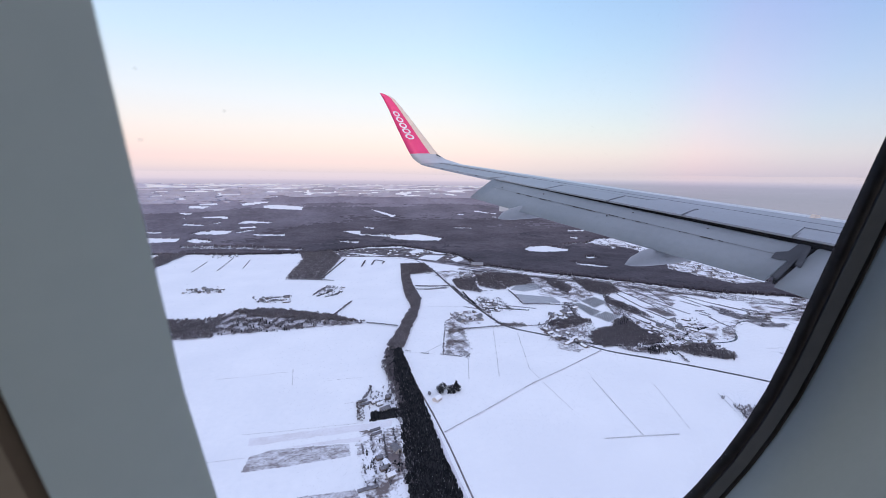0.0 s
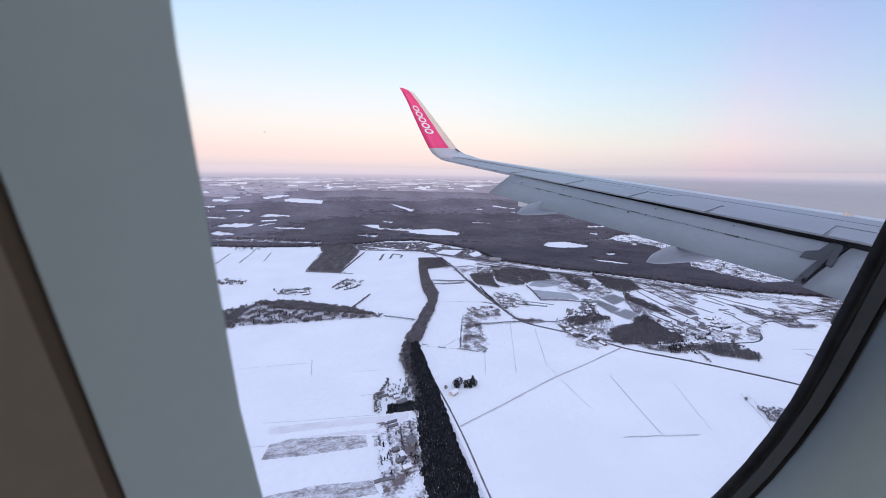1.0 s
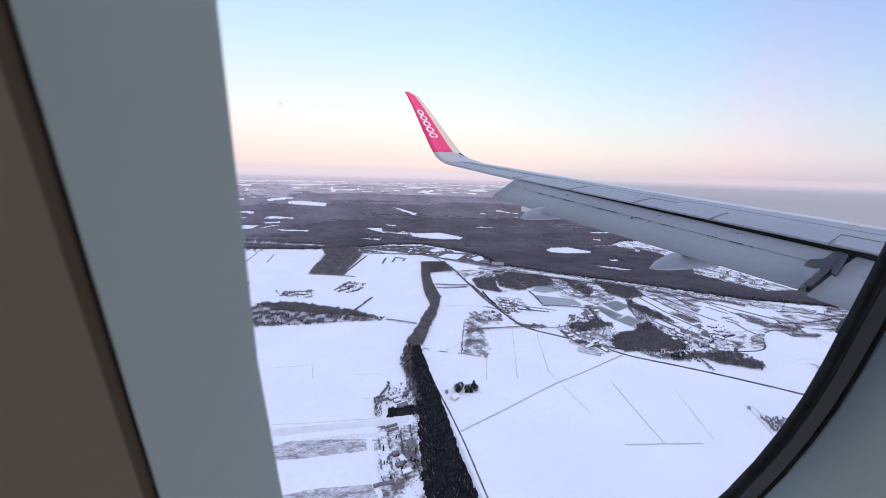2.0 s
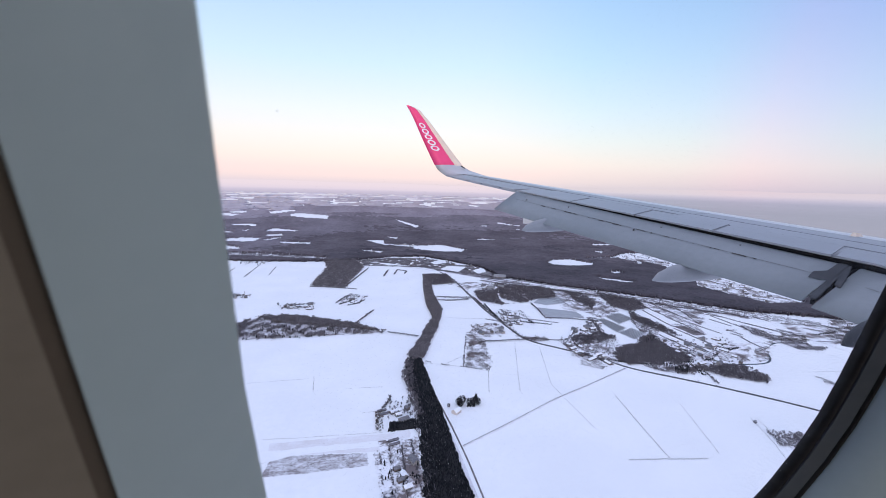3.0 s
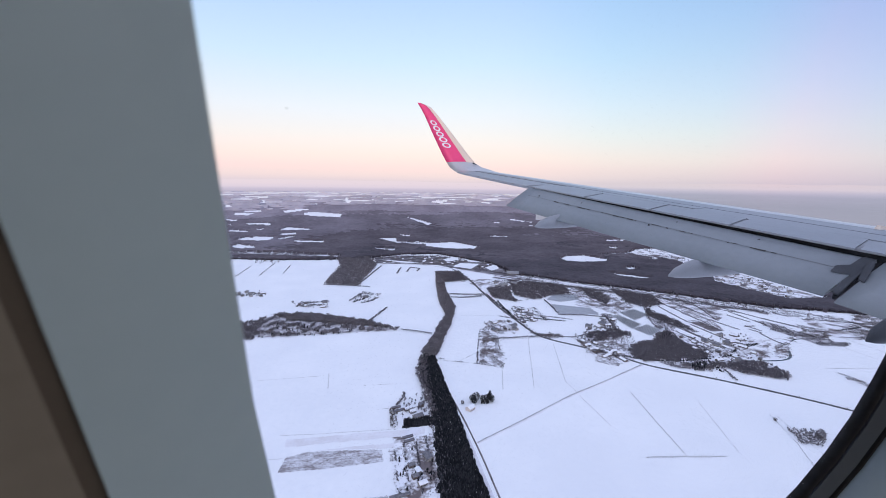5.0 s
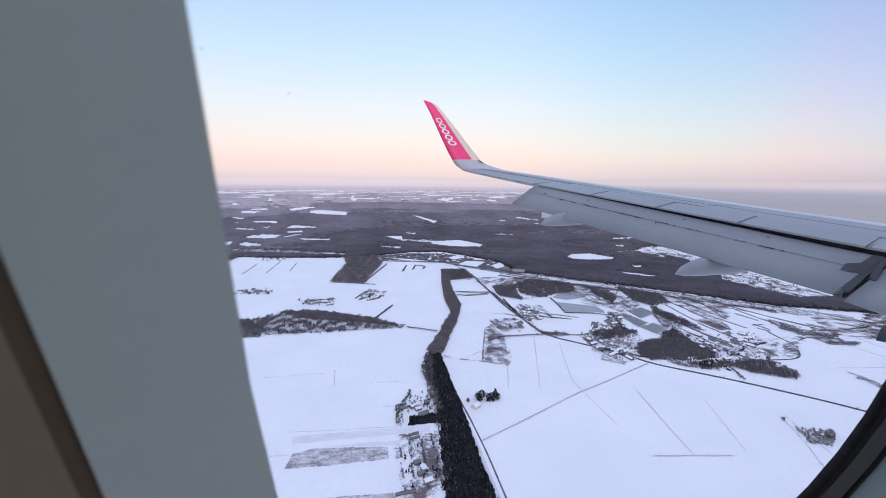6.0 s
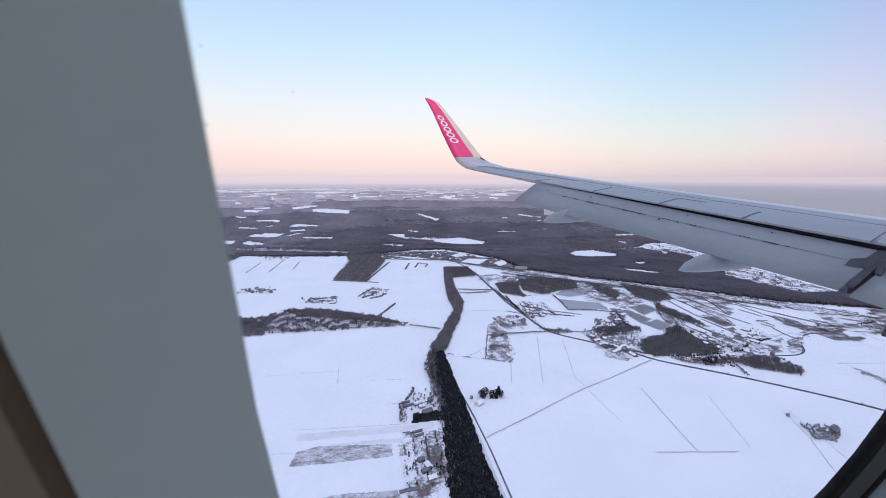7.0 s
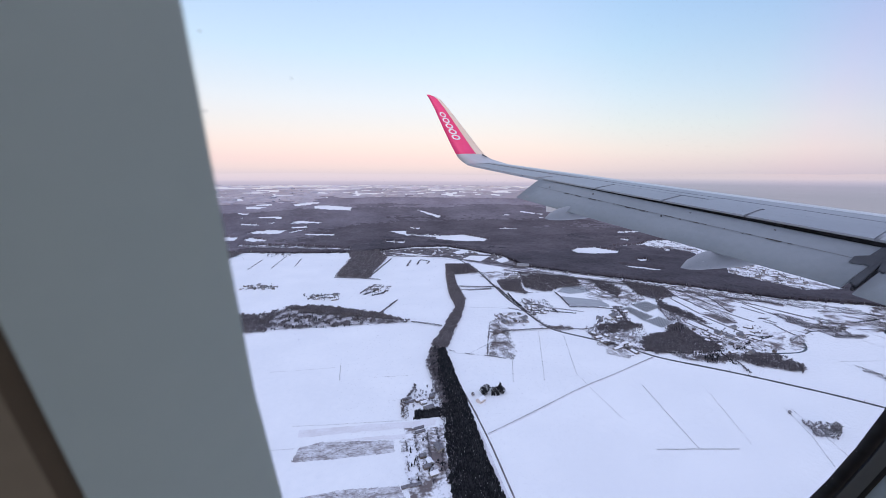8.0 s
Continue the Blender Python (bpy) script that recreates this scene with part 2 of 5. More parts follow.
def lay(xy, h=0.0):
    """Places of the plan on the land's surface, h metres above it."""
    xy = np.asarray(xy, float).reshape(-1, 2)
    d = np.maximum(np.hypot(xy[:, 0], xy[:, 1]), 1e-6)
    e = np.where(d < NEAR, d, NEAR + REACH * (1 - np.exp(-np.maximum(d - NEAR, 0) / REACH)))
    k = e / d
    h = np.asarray(h) + 0.9 * wave(xy, 420, 5)
    return np.column_stack([xy * k[:, None], ALT * (1 - k) + h * np.maximum(k, 0.25)])


def inside(xy, poly):
    poly = np.asarray(poly, float)
    x, y = xy[:, 0], xy[:, 1]
    hit = np.zeros(len(xy), bool)
    for (x0, y0), (x1, y1) in zip(poly, np.roll(poly, -1, 0)):
        with np.errstate(divide="ignore", invalid="ignore"):
            cut = ((y0 > y) != (y1 > y)) & (x < (x1 - x0) * (y - y0) / (y1 - y0) + x0)
        hit ^= cut
    return hit


rings = [0, 80, 160, 240] + [ALT * 770 / k for k in range(1200, 300, -20)] + [ALT * 770 / k for k in range(300, 14, -3)] + [ALT * 770 / k for k in (12, 10, 8, 6, 5)]
turns = 240
plan = [(d * math.cos(a), d * math.sin(a)) for d in rings for a in np.linspace(0, math.tau, turns, endpoint=False)]
ground = obj("ground", mesh_of("ground", lay(plan), grid_faces(len(rings), turns, True), SNOW, True),
             label="flat snow-covered farmland reaching to the far horizon", category="snowy ground", kind="structure")

# ---- far forest with clearings ----
CLEAR = []
CLEAR.append([(-326, 6902), (-211, 7153), (218, 6648), (179, 5925), (-301, 6341)])
CLEAR.append([(-450, 4477), (-398, 4797), (-139, 4545), (-177, 4394)])
CLEAR.append([(-716, 3761), (-668, 3973), (-479, 3870), (-487, 3659)])
CLEAR.append([(-684, 3385), (-639, 3553), (-551, 3363), (-566, 3232)])
CLEAR.append([(-268, 3695), (-27, 3625), (-26, 3491), (-246, 3557)])
CLEAR.append([(-409, 3823), (-289, 4001), (-251, 3916), (-379, 3747)])
CLEAR.append([(-882, 5287), (-615, 5263), (-585, 4997), (-811, 5019)])
CLEAR.append([(-1320, 7047), (-1109, 6922), (-1024, 6374), (-1217, 6484)])
CLEAR.append([(-675, 7429), (-416, 7875), (-386, 7289), (-606, 6909)])
CLEAR.append([(1062, 5967), (1135, 5772), (1205, 4958), (1099, 4766)])
CLEAR.append([(778, 3368), (1000, 3402), (1126, 3094), (1024, 2968), (847, 3025), (709, 3161)])
CLEAR.append([(407, 3746), (584, 3721), (550, 3505), (786, 3401), (750, 3245), (529, 3374)])
CLEAR.append([(314, 3196), (488, 3111), (441, 2987), (358, 3052)])
CLEAR.append([(1451, 3766), (1616, 3701), (1554, 3584), (1405, 3646)])
CLEAR.append([(1452, 2485), (1568, 2598), (1700, 2598), (1768, 2428), (1695, 2337), (1527, 2328), (1442, 2384)])
CLEAR.append([(2357, 3311), (2759, 3332), (2674, 3226), (2311, 3206)])
CLEAR.append([(1495, 2055), (1573, 1963), (1656, 1889), (1601, 1844), (1488, 1922)])
CLEAR.append([(1663, 2156), (1744, 2158), (1747, 2088), (1657, 2072)])
CLEAR.append([(2127, 2676), (2393, 2527), (2289, 2054), (2189, 1570), (2133, 1354), (1921, 1371), (1879, 1709), (2017, 1875), (2174, 2290), (2047, 2514)])
CLEAR.append([(2456, 5591), (2500, 5231), (2390, 4998), (2342, 5328)])
CLEAR.append([(3037, 4941), (3055, 4711), (2914, 4515), (2891, 4727)])
CLEAR.append([(-1192, 5838), (-1050, 5747), (-1014, 5512), (-1144, 5597)])
CLEAR.append([(-916, 4582), (-723, 4459), (-705, 4315), (-878, 4383)])
CLEAR.append([(-422, 4189), (-282, 4262), (-261, 4081), (-382, 4014)])
CLEAR.append([(-665, 3198), (-316, 3090), (82, 2881), (73, 2795), (-300, 2926), (-635, 3051)])
CLEAR.append([(1972, 5035), (2104, 5101), (2015, 4882), (1930, 4890)])
CLEAR.append([(4508, 8749), (5021, 8548), (4662, 7933), (4185, 8118)])
CLEAR.append([(-636, 3744), (-597, 4024), (-421, 3954), (-453, 3675)])
CLEAR.append([(-1148, 4050), (-940, 3975), (-943, 3871), (-1107, 3902)])
CLEAR.append([(-1151, 3720), (-732, 3575), (-723, 3349), (-1068, 3349)])
CLEAR.append([(-596, 3296), (-576, 3483), (-494, 3353), (-507, 3276)])
CLEAR.append([(-1210, 7013), (-973, 6785), (-1021, 6577), (-1168, 6685)])
CLEAR.append([(-595, 7791), (-277, 7950), (-295, 7511), (-563, 7375)])
CLEAR.append([(1800, 2581), (1915, 2634), (2109, 2653), (2277, 2789), (2426, 2794), (2475, 2672), (2457, 2491), (2284, 2335), (2251, 2478), (2057, 2585)])
CLEAR.append([(2119, 2934), (2191, 2892), (2096, 2791), (2080, 2851)])
CLEAR.append([(580, 3926), (673, 3958), (770, 3858), (694, 3785)])
CLEAR.append([(2439, 5153), (2594, 5140), (2451, 4916)])
CLEAR.append([(2219, 4653), (2351, 4640), (2211, 4459)])
CLEAR.append([(2014, 2362), (2155, 2448), (2075, 2329)])
CLEAR.append([(-682, 4554), (-605, 4705), (-614, 4496)])
CLEAR.append([(-1057, 5105), (-1008, 5165), (-971, 4974)])
EDGE = [(-1175, 2958), (-600, 2875), (-286, 2778), (61, 2735), (288, 2757), (486, 2857), (716, 2841), (961, 2415), (973, 2112), (1174, 1878), (1364, 1695), (1595, 1441), (1731, 1297), (1904, 1202), (2073, 1081), (2253, 825)]


def forest_canopy():
    """The wide woods as one ragged roof of crowns, with fields left open in them."""
    rows = [ALT * 770 / k for k in np.concatenate([np.arange(290, 165, -1.6), np.arange(165, 33, -0.9)])]
    cols = np.radians(np.arange(-28, 128, 0.14))
    d, a = np.meshgrid(rows, cols, indexing="ij")
    xy = np.column_stack([(d * np.sin(a)).ravel(), (d * np.cos(a)).ravel()])
    edge = np.array(EDGE, float)
    bear, dist = np.arctan2(edge[:, 0], edge[:, 1]), np.hypot(edge[:, 0], edge[:, 1])
    order = np.argsort(bear)
    near = np.interp(np.arctan2(xy[:, 0], xy[:, 1]), bear[order], dist[order])
    turn = np.degrees(np.arctan2(xy[:, 0], xy[:, 1]))
    far = (10300 - 4600 * np.clip((turn - 30) / 12, 0, 1) - 2400 * np.clip((-1 - turn) / 6, 0, 1)) + 900 * wave(xy, 2600, 3)
    dd = np.hypot(xy[:, 0], xy[:, 1])
    keep = (dd > near * (1 + 0.008 * wave(xy, 60, 9))) & (dd < far)
    shaky = xy + np.column_stack([wave(xy, 70, 21), wave(xy, 70, 22)]) * 5 * (dd / 4000)[:, None]
    for poly in CLEAR:
        keep &= ~inside(shaky, poly)
    streak = wave(xy * (1, 0.55), 1500, 31)
    keep &= ~((dd > 5600) & (streak > 1.15 - (dd - 5600) / 9000))
    rng = np.random.default_rng(4)
    h = 11 + 3 * wave(xy, 160, 12) + rng.uniform(-2.6, 2.6, len(xy))
    verts = lay(xy, np.where(keep, h, -6.0))
    nc = len(cols)
    i = np.arange(len(rows) - 1)[:, None] * nc + np.arange(nc - 1)[None, :]
    i = i.ravel()
    i = i[(keep[i].astype(int) + keep[i + 1] + keep[i + nc] + keep[i + nc + 1]) >= 2]
    # ragged bands by distance, the far two paled by haze in their colour
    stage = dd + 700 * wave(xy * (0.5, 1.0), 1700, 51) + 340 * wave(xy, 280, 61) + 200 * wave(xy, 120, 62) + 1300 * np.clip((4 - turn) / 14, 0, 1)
    for lo, hi, material, label in ((0, 2950, CANOPY_NEAR, "dark belt of bare winter forest behind a main road"), (2950, 4600, CANOPY, "wide purple-grey bare winter forest with open snowy clearings"), (4600, 6900, CANOPY_MID, "far bare forest with haze put into its colour"),
                                    (6900, 1e9, CANOPY_FAR, "distant bare forest, paler still with haze put into its colour")):
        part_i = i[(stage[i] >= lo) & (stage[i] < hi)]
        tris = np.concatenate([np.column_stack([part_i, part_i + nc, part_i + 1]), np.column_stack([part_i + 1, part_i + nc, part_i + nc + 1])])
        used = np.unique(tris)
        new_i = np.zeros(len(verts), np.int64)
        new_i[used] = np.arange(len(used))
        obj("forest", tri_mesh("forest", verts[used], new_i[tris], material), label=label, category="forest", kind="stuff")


forest_canopy()


def far_patches():
    """Copses between the white fields of the far rim, in two tones paled by painted haze."""
    rng = np.random.default_rng(8)
    verts, tris = ([], []), ([], [])
    for k in range(1050):
        px, a = 15 + 34 * rng.random() ** 1.2, radians(-30 + 72 * rng.random())
        if px > 40 and a > -0.03:
            continue
        d = ALT * 770 / px
        w, dep = rng.uniform(0.004, 0.036) * d, d * rng.uniform(0.004, 0.015)
        c = np.array([d * math.sin(a), d * math.cos(a)])
        side, out = np.array([math.cos(a), -math.sin(a)]), np.array([math.sin(a), math.cos(a)])
        n = 9
        ring = [c + side * w * math.cos(q) * rng.uniform(0.7, 1.1) + out * dep * math.sin(q) * rng.uniform(0.6, 1.2) for q in np.linspace(0, math.tau, n, endpoint=False)]
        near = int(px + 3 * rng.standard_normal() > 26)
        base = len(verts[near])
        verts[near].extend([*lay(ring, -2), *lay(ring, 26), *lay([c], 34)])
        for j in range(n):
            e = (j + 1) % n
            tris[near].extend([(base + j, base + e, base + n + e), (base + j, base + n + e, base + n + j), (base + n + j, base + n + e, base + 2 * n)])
    obj("far_copses", tri_mesh("far_copses", verts[0], tris[0], HAZY_WOOD), label="pale violet copses with haze put into their colour", category="woods", kind="stuff")
    obj("far_copses", tri_mesh("far_copses", verts[1], tris[1], FAR_WOOD), label="grey-violet copses, haze in their colour, among white fields at the horizon", category="woods", kind="stuff")


far_patches()

# horizon haze painted as an emission ramp by height on a backdrop ring
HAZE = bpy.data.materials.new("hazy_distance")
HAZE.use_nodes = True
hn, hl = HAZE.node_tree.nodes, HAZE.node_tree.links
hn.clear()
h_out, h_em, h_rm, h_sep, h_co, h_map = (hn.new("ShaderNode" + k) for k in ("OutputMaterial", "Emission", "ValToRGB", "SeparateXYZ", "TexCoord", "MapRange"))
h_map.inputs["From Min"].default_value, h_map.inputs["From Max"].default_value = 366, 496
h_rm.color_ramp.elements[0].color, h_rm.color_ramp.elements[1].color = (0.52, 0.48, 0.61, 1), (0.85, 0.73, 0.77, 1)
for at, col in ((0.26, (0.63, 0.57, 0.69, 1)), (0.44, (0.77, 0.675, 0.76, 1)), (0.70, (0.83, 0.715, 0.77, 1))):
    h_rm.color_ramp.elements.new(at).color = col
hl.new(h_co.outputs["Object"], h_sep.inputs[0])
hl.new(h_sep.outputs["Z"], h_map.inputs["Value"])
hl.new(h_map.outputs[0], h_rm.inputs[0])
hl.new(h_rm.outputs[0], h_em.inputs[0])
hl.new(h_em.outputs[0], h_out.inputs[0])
ha = np.linspace(0, math.tau, 361)[:-1]
hv = [(4849 * math.cos(a), 4849 * math.sin(a), z) for z in (360, 430) for a in ha] + [(4849 * math.cos(a), 4849 * math.sin(a), 488 + 4 * math.sin(a * 9) + 3 * math.sin(a * 23 + 1)) for a in ha]
# second, nearer glowing sheet: painted haze that covers the land ahead
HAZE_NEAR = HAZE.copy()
HAZE_NEAR.name = "near_haze_glow"
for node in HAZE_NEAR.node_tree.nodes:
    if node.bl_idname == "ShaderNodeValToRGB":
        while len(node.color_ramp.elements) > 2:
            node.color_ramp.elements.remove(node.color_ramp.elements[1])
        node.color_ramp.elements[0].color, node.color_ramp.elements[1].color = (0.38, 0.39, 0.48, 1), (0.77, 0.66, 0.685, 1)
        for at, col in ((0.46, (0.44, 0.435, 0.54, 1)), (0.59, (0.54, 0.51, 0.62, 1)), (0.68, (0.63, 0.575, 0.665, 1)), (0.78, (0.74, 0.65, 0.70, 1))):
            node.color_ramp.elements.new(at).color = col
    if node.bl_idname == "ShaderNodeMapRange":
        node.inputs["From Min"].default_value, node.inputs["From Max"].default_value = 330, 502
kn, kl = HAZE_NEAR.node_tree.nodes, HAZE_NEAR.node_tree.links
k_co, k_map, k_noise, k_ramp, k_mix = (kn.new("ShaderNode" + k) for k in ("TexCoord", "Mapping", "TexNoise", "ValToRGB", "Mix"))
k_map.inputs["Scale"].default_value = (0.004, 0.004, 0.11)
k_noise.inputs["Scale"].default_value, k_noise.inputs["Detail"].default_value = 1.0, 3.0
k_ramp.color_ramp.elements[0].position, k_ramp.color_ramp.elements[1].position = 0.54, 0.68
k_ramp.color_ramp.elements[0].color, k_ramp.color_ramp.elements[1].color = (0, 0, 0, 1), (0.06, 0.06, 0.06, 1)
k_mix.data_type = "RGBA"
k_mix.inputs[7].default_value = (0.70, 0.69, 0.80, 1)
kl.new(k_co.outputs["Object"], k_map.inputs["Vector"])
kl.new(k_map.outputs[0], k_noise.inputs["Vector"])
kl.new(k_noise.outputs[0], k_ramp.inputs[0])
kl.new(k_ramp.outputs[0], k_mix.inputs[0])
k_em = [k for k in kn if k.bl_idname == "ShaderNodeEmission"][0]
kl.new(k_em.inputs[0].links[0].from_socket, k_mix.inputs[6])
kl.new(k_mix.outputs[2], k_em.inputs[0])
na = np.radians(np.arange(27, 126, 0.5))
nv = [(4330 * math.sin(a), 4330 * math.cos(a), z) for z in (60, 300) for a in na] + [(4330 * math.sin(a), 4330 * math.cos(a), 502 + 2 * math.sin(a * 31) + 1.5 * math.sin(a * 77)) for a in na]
obj("backdrop_haze", mesh_of("backdrop_haze", nv, grid_faces(3, len(na)), HAZE_NEAR), label="glowing backdrop of pale violet haze ahead", category="distance", kind="structure")
obj("backdrop", mesh_of("backdrop", hv, grid_faces(3, 360, True), HAZE), label="glowing backdrop of violet haze along the far horizon", category="distance", kind="structure")

# ---- trees and scrub in plenty ----


def conifer_template(rng):
    v, f = [], []
    for z0, z1, r in ((0.06, 0.62, 0.24), (0.36, 1.0, 0.17)):
        b = len(v)
        for k in range(7):
            q, rr = math.tau * k / 7, r * rng.uniform(0.65, 1.15)
            v.append((rr * math.cos(q), rr * math.sin(q), z0 + rng.uniform(-0.05, 0.05)))
        v.append((0, 0, z1))
        f += [(b + k, b + (k + 1) % 7, b + 7) for k in range(7)]
    return np.array(v), np.array(f)


def bare_template(rng):
    v, f = [(0.03, 0, 0), (-0.015, 0.026, 0), (-0.015, -0.026, 0), (0, 0, 0.7)], [(0, 1, 3), (1, 2, 3), (2, 0, 3)]
    for k in range(18):
        q, e, z0 = rng.uniform(0, math.tau), math.asin(rng.uniform(-0.35, 1.0)), rng.uniform(0.2, 0.5)
        r, z1, w = 0.40 * math.cos(e) * rng.uniform(0.7, 1.1), 0.60 + 0.40 * math.sin(e) * rng.uniform(0.8, 1.05), rng.uniform(0.03, 0.075)
        c, s = math.cos(q), math.sin(q)
        b = len(v)
        v += [(0, 0, z0), (r * 0.75 * c - w * s, r * 0.75 * s + w * c, z1 - 0.06), (r * c, r * s, z1), (r * 0.75 * c + w * s, r * 0.75 * s - w * c, z1 - 0.12)]
        f += [(b, b + 1, b + 2), (b, b + 2, b + 3)]
    return np.array(v), np.array(f)


def shrub_template(rng):
    v, f = [], []
    for k in range(5):
        q = rng.uniform(0, math.tau)
        c, s, r = math.cos(q), math.sin(q), rng.uniform(0.3, 0.6)
        b = len(v)
        v += [(-0.3 * s, 0.3 * c, 0), (0.3 * s, -0.3 * c, 0), (r * c, r * s, rng.uniform(0.6, 1.0))]
        f.append((b, b + 1, b + 2))
    return np.array(v), np.array(f)


rng_t = np.random.default_rng(2)
TEMPLATES = {"conifer": [conifer_template(rng_t) for k in range(5)], "bare": [bare_template(rng_t) for k in range(6)], "shrub": [shrub_template(rng_t) for k in range(5)]}


def planted(name, spots, kind, height, material, label, category, seed=1, spread=1.0):
    """One object of many plants, at the spots of the plan."""
    rng = np.random.default_rng(seed)
    verts, tris, base = [], [], 0
    spots = np.asarray(spots, float).reshape(-1, 2)
    pick = rng.integers(0, len(TEMPLATES[kind]), len(spots))
    place = lay(spots, -0.2)
    for k, (tv, tf) in enumerate(TEMPLATES[kind]):
        at = place[pick == k]
        if not len(at):
            continue
        n = len(at)
        q, hh, ww = rng.uniform(0, math.tau, n), height * rng.uniform(0.65, 1.2, n), height * spread * rng.uniform(0.75, 1.25, n)
        c, s = np.cos(q), np.sin(q)
        x = (tv[None, :, 0] * c[:, None] - tv[None, :, 1] * s[:, None]) * ww[:, None]
        y = (tv[None, :, 0] * s[:, None] + tv[None, :, 1] * c[:, None]) * ww[:, None]
        z = tv[None, :, 2] * hh[:, None]
        verts.append((np.stack([x, y, z], -1) + at[:, None, :]).reshape(-1, 3))
        tris.append((tf[None] + (np.arange(n) * len(tv))[:, None, None]).reshape(-1, 3) + base)
        base += n * len(tv)
    return obj(name, tri_mesh(name, np.concatenate(verts), np.concatenate(tris), material), label=label, category=category, kind="stuff")


def scatter(poly, step, seed=1, thin=0.0, ragged=0.0, size=60, skip=()):
    """Spots in a polygon of the plan, loosely in rows step apart; thin: share left out, in drifts; ragged: metres of unevenness at the rim; skip: polygons kept clear."""
    rng = np.random.default_rng(seed)
    poly = np.asarray(poly, float)
    lo, hi = poly.min(0) - 20, poly.max(0) + 20
    gx, gy = np.meshgrid(np.arange(lo[0], hi[0], step), np.arange(lo[1], hi[1], step))
    xy = np.column_stack([gx.ravel(), gy.ravel()])
    xy += rng.uniform(-0.5, 0.5, xy.shape) * step
    test = xy + np.column_stack([wave(xy, 35, seed), wave(xy, 35, seed + 1)]) * ragged
    xy = xy[inside(test, poly)]
    for bare in skip:
        xy = xy[~inside(xy, bare)]
    if thin:
        xy = xy[(wave(xy, size, seed + 2) * 0.75 + rng.uniform(-0.22, 0.22, len(xy)) + 0.5) > thin]
    return xy


def patch(name, poly, material, label, category, step=7.0, ragged=4.0, lift=0.35):
    """A sheet of other ground laid close on the land inside a polygon of the plan."""
    poly = np.asarray(poly, float)
    lo, hi = poly.min(0) - step, poly.max(0) + step
    nx, ny = (np.maximum((hi - lo) / step, 2).astype(int) + 1)
    gx, gy = np.meshgrid(np.linspace(lo[0], hi[0], nx), np.linspace(lo[1], hi[1], ny), indexing="ij")
    xy = np.column_stack([gx.ravel(), gy.ravel()])
    ok = inside(xy + np.column_stack([wave(xy, 40, 7), wave(xy, 40, 8)]) * ragged, poly)
    i = (np.arange(nx - 1)[:, None] * ny + np.arange(ny - 1)[None, :]).ravel()
    i = i[ok[i] & ok[i + 1] & ok[i + ny] & ok[i + ny + 1]]
    tris = np.concatenate([np.column_stack([i, i + ny, i + 1]), np.column_stack([i + 1, i + ny, i + ny + 1])])
    used = np.unique(tris)
    near = np.zeros(len(xy), np.int64)
    near[used] = np.arange(len(used))
    h = 0.25 + lift
    return obj(name, tri_mesh(name, lay(xy[used], h), near[tris], material), label=label, category=category, kind="structure")


def along(line, step, wide, seed=1, gaps=0.0):
    rng = np.random.default_rng(seed)
    line = np.asarray(line, float)
    seg = np.hypot(*np.diff(line, axis=0).T)
    s = np.concatenate([[0], np.cumsum(seg)])
    at = np.arange(0, s[-1], step)
    xy = np.column_stack([np.interp(at, s, line[:, 0]), np.interp(at, s, line[:, 1])])
    xy += rng.normal(0, wide / 2, xy.shape)
    if gaps:
        xy = xy[(wave(np.column_stack([at, at * 0]), 45, seed + 5) * 0.5 + 0.5) > gaps]
    return xy


def ribbon(name, line, wide, material, label, category, lift=0.25, kind="structure"):
    """A strip of the plan along a line, dense enough to follow the land."""
    line = np.asarray(line, float)
    seg = np.hypot(*np.diff(line, axis=0).T)
    s = np.concatenate([[0], np.cumsum(seg)])
    at = np.linspace(0, s[-1], max(3, int(s[-1] / 25)))
    # rounded bends
    xy = np.column_stack([np.interp(at, s, line[:, 0]), np.interp(at, s, line[:, 1])])
    for k in range(2):
        xy[1:-1] = (xy[:-2] + 2 * xy[1:-1] + xy[2:]) / 4
    d = np.gradient(xy, axis=0)
    d /= np.maximum(np.hypot(d[:, 0], d[:, 1]), 1e-6)[:, None]
    nrm = np.column_stack([-d[:, 1], d[:, 0]])
    w = wide / 2 * (1 + 0.15 * wave(xy, 30, 3))[:, None]
    rows = [lay(xy + nrm * w * 1.3, -0.8), lay(xy + nrm * w, lift + 0.6), lay(xy - nrm * w, lift + 0.6), lay(xy - nrm * w * 1.3, -0.8)]
    return obj(name, mesh_of(name, np.concatenate(rows), grid_faces(4, len(xy)), material), label=label, category=category, kind=kind)


# the dark shelterbelt and the bare belt beyond it
BELT = [(253, 1137), (284, 1129), (279, 1079), (268, 961), (261, 863), (252, 772), (242, 688), (235, 611), (233, 571), (226, 465), (223, 372), (131, 397), (143, 486), (159, 590), (170, 650), (183, 721), (197, 775), (214, 883), (217, 967), (222, 1055)]
planted("conifer_shelterbelt", scatter(BELT, 2.6, 11, ragged=3), "conifer", 7.0, CONIFER, "long dense belt of dark conifers through snowy fields", "shelterbelt", 3, 1.35)
planted("snowy_treetops", scatter(BELT, 8, 15, 0.6, size=22), "conifer", 7.1, TWIGS, "rime-dusted treetops among dark conifers", "trees", 16, 0.6)
planted("belt_edge_trees", scatter([(234, 1117), (257, 1136), (221, 942), (215, 826), (204, 817), (202, 918), (212, 1040)], 7, 12, ragged=4), "bare", 12, TWIGS, "bare grey trees fringing the conifer belt", "trees", 4)
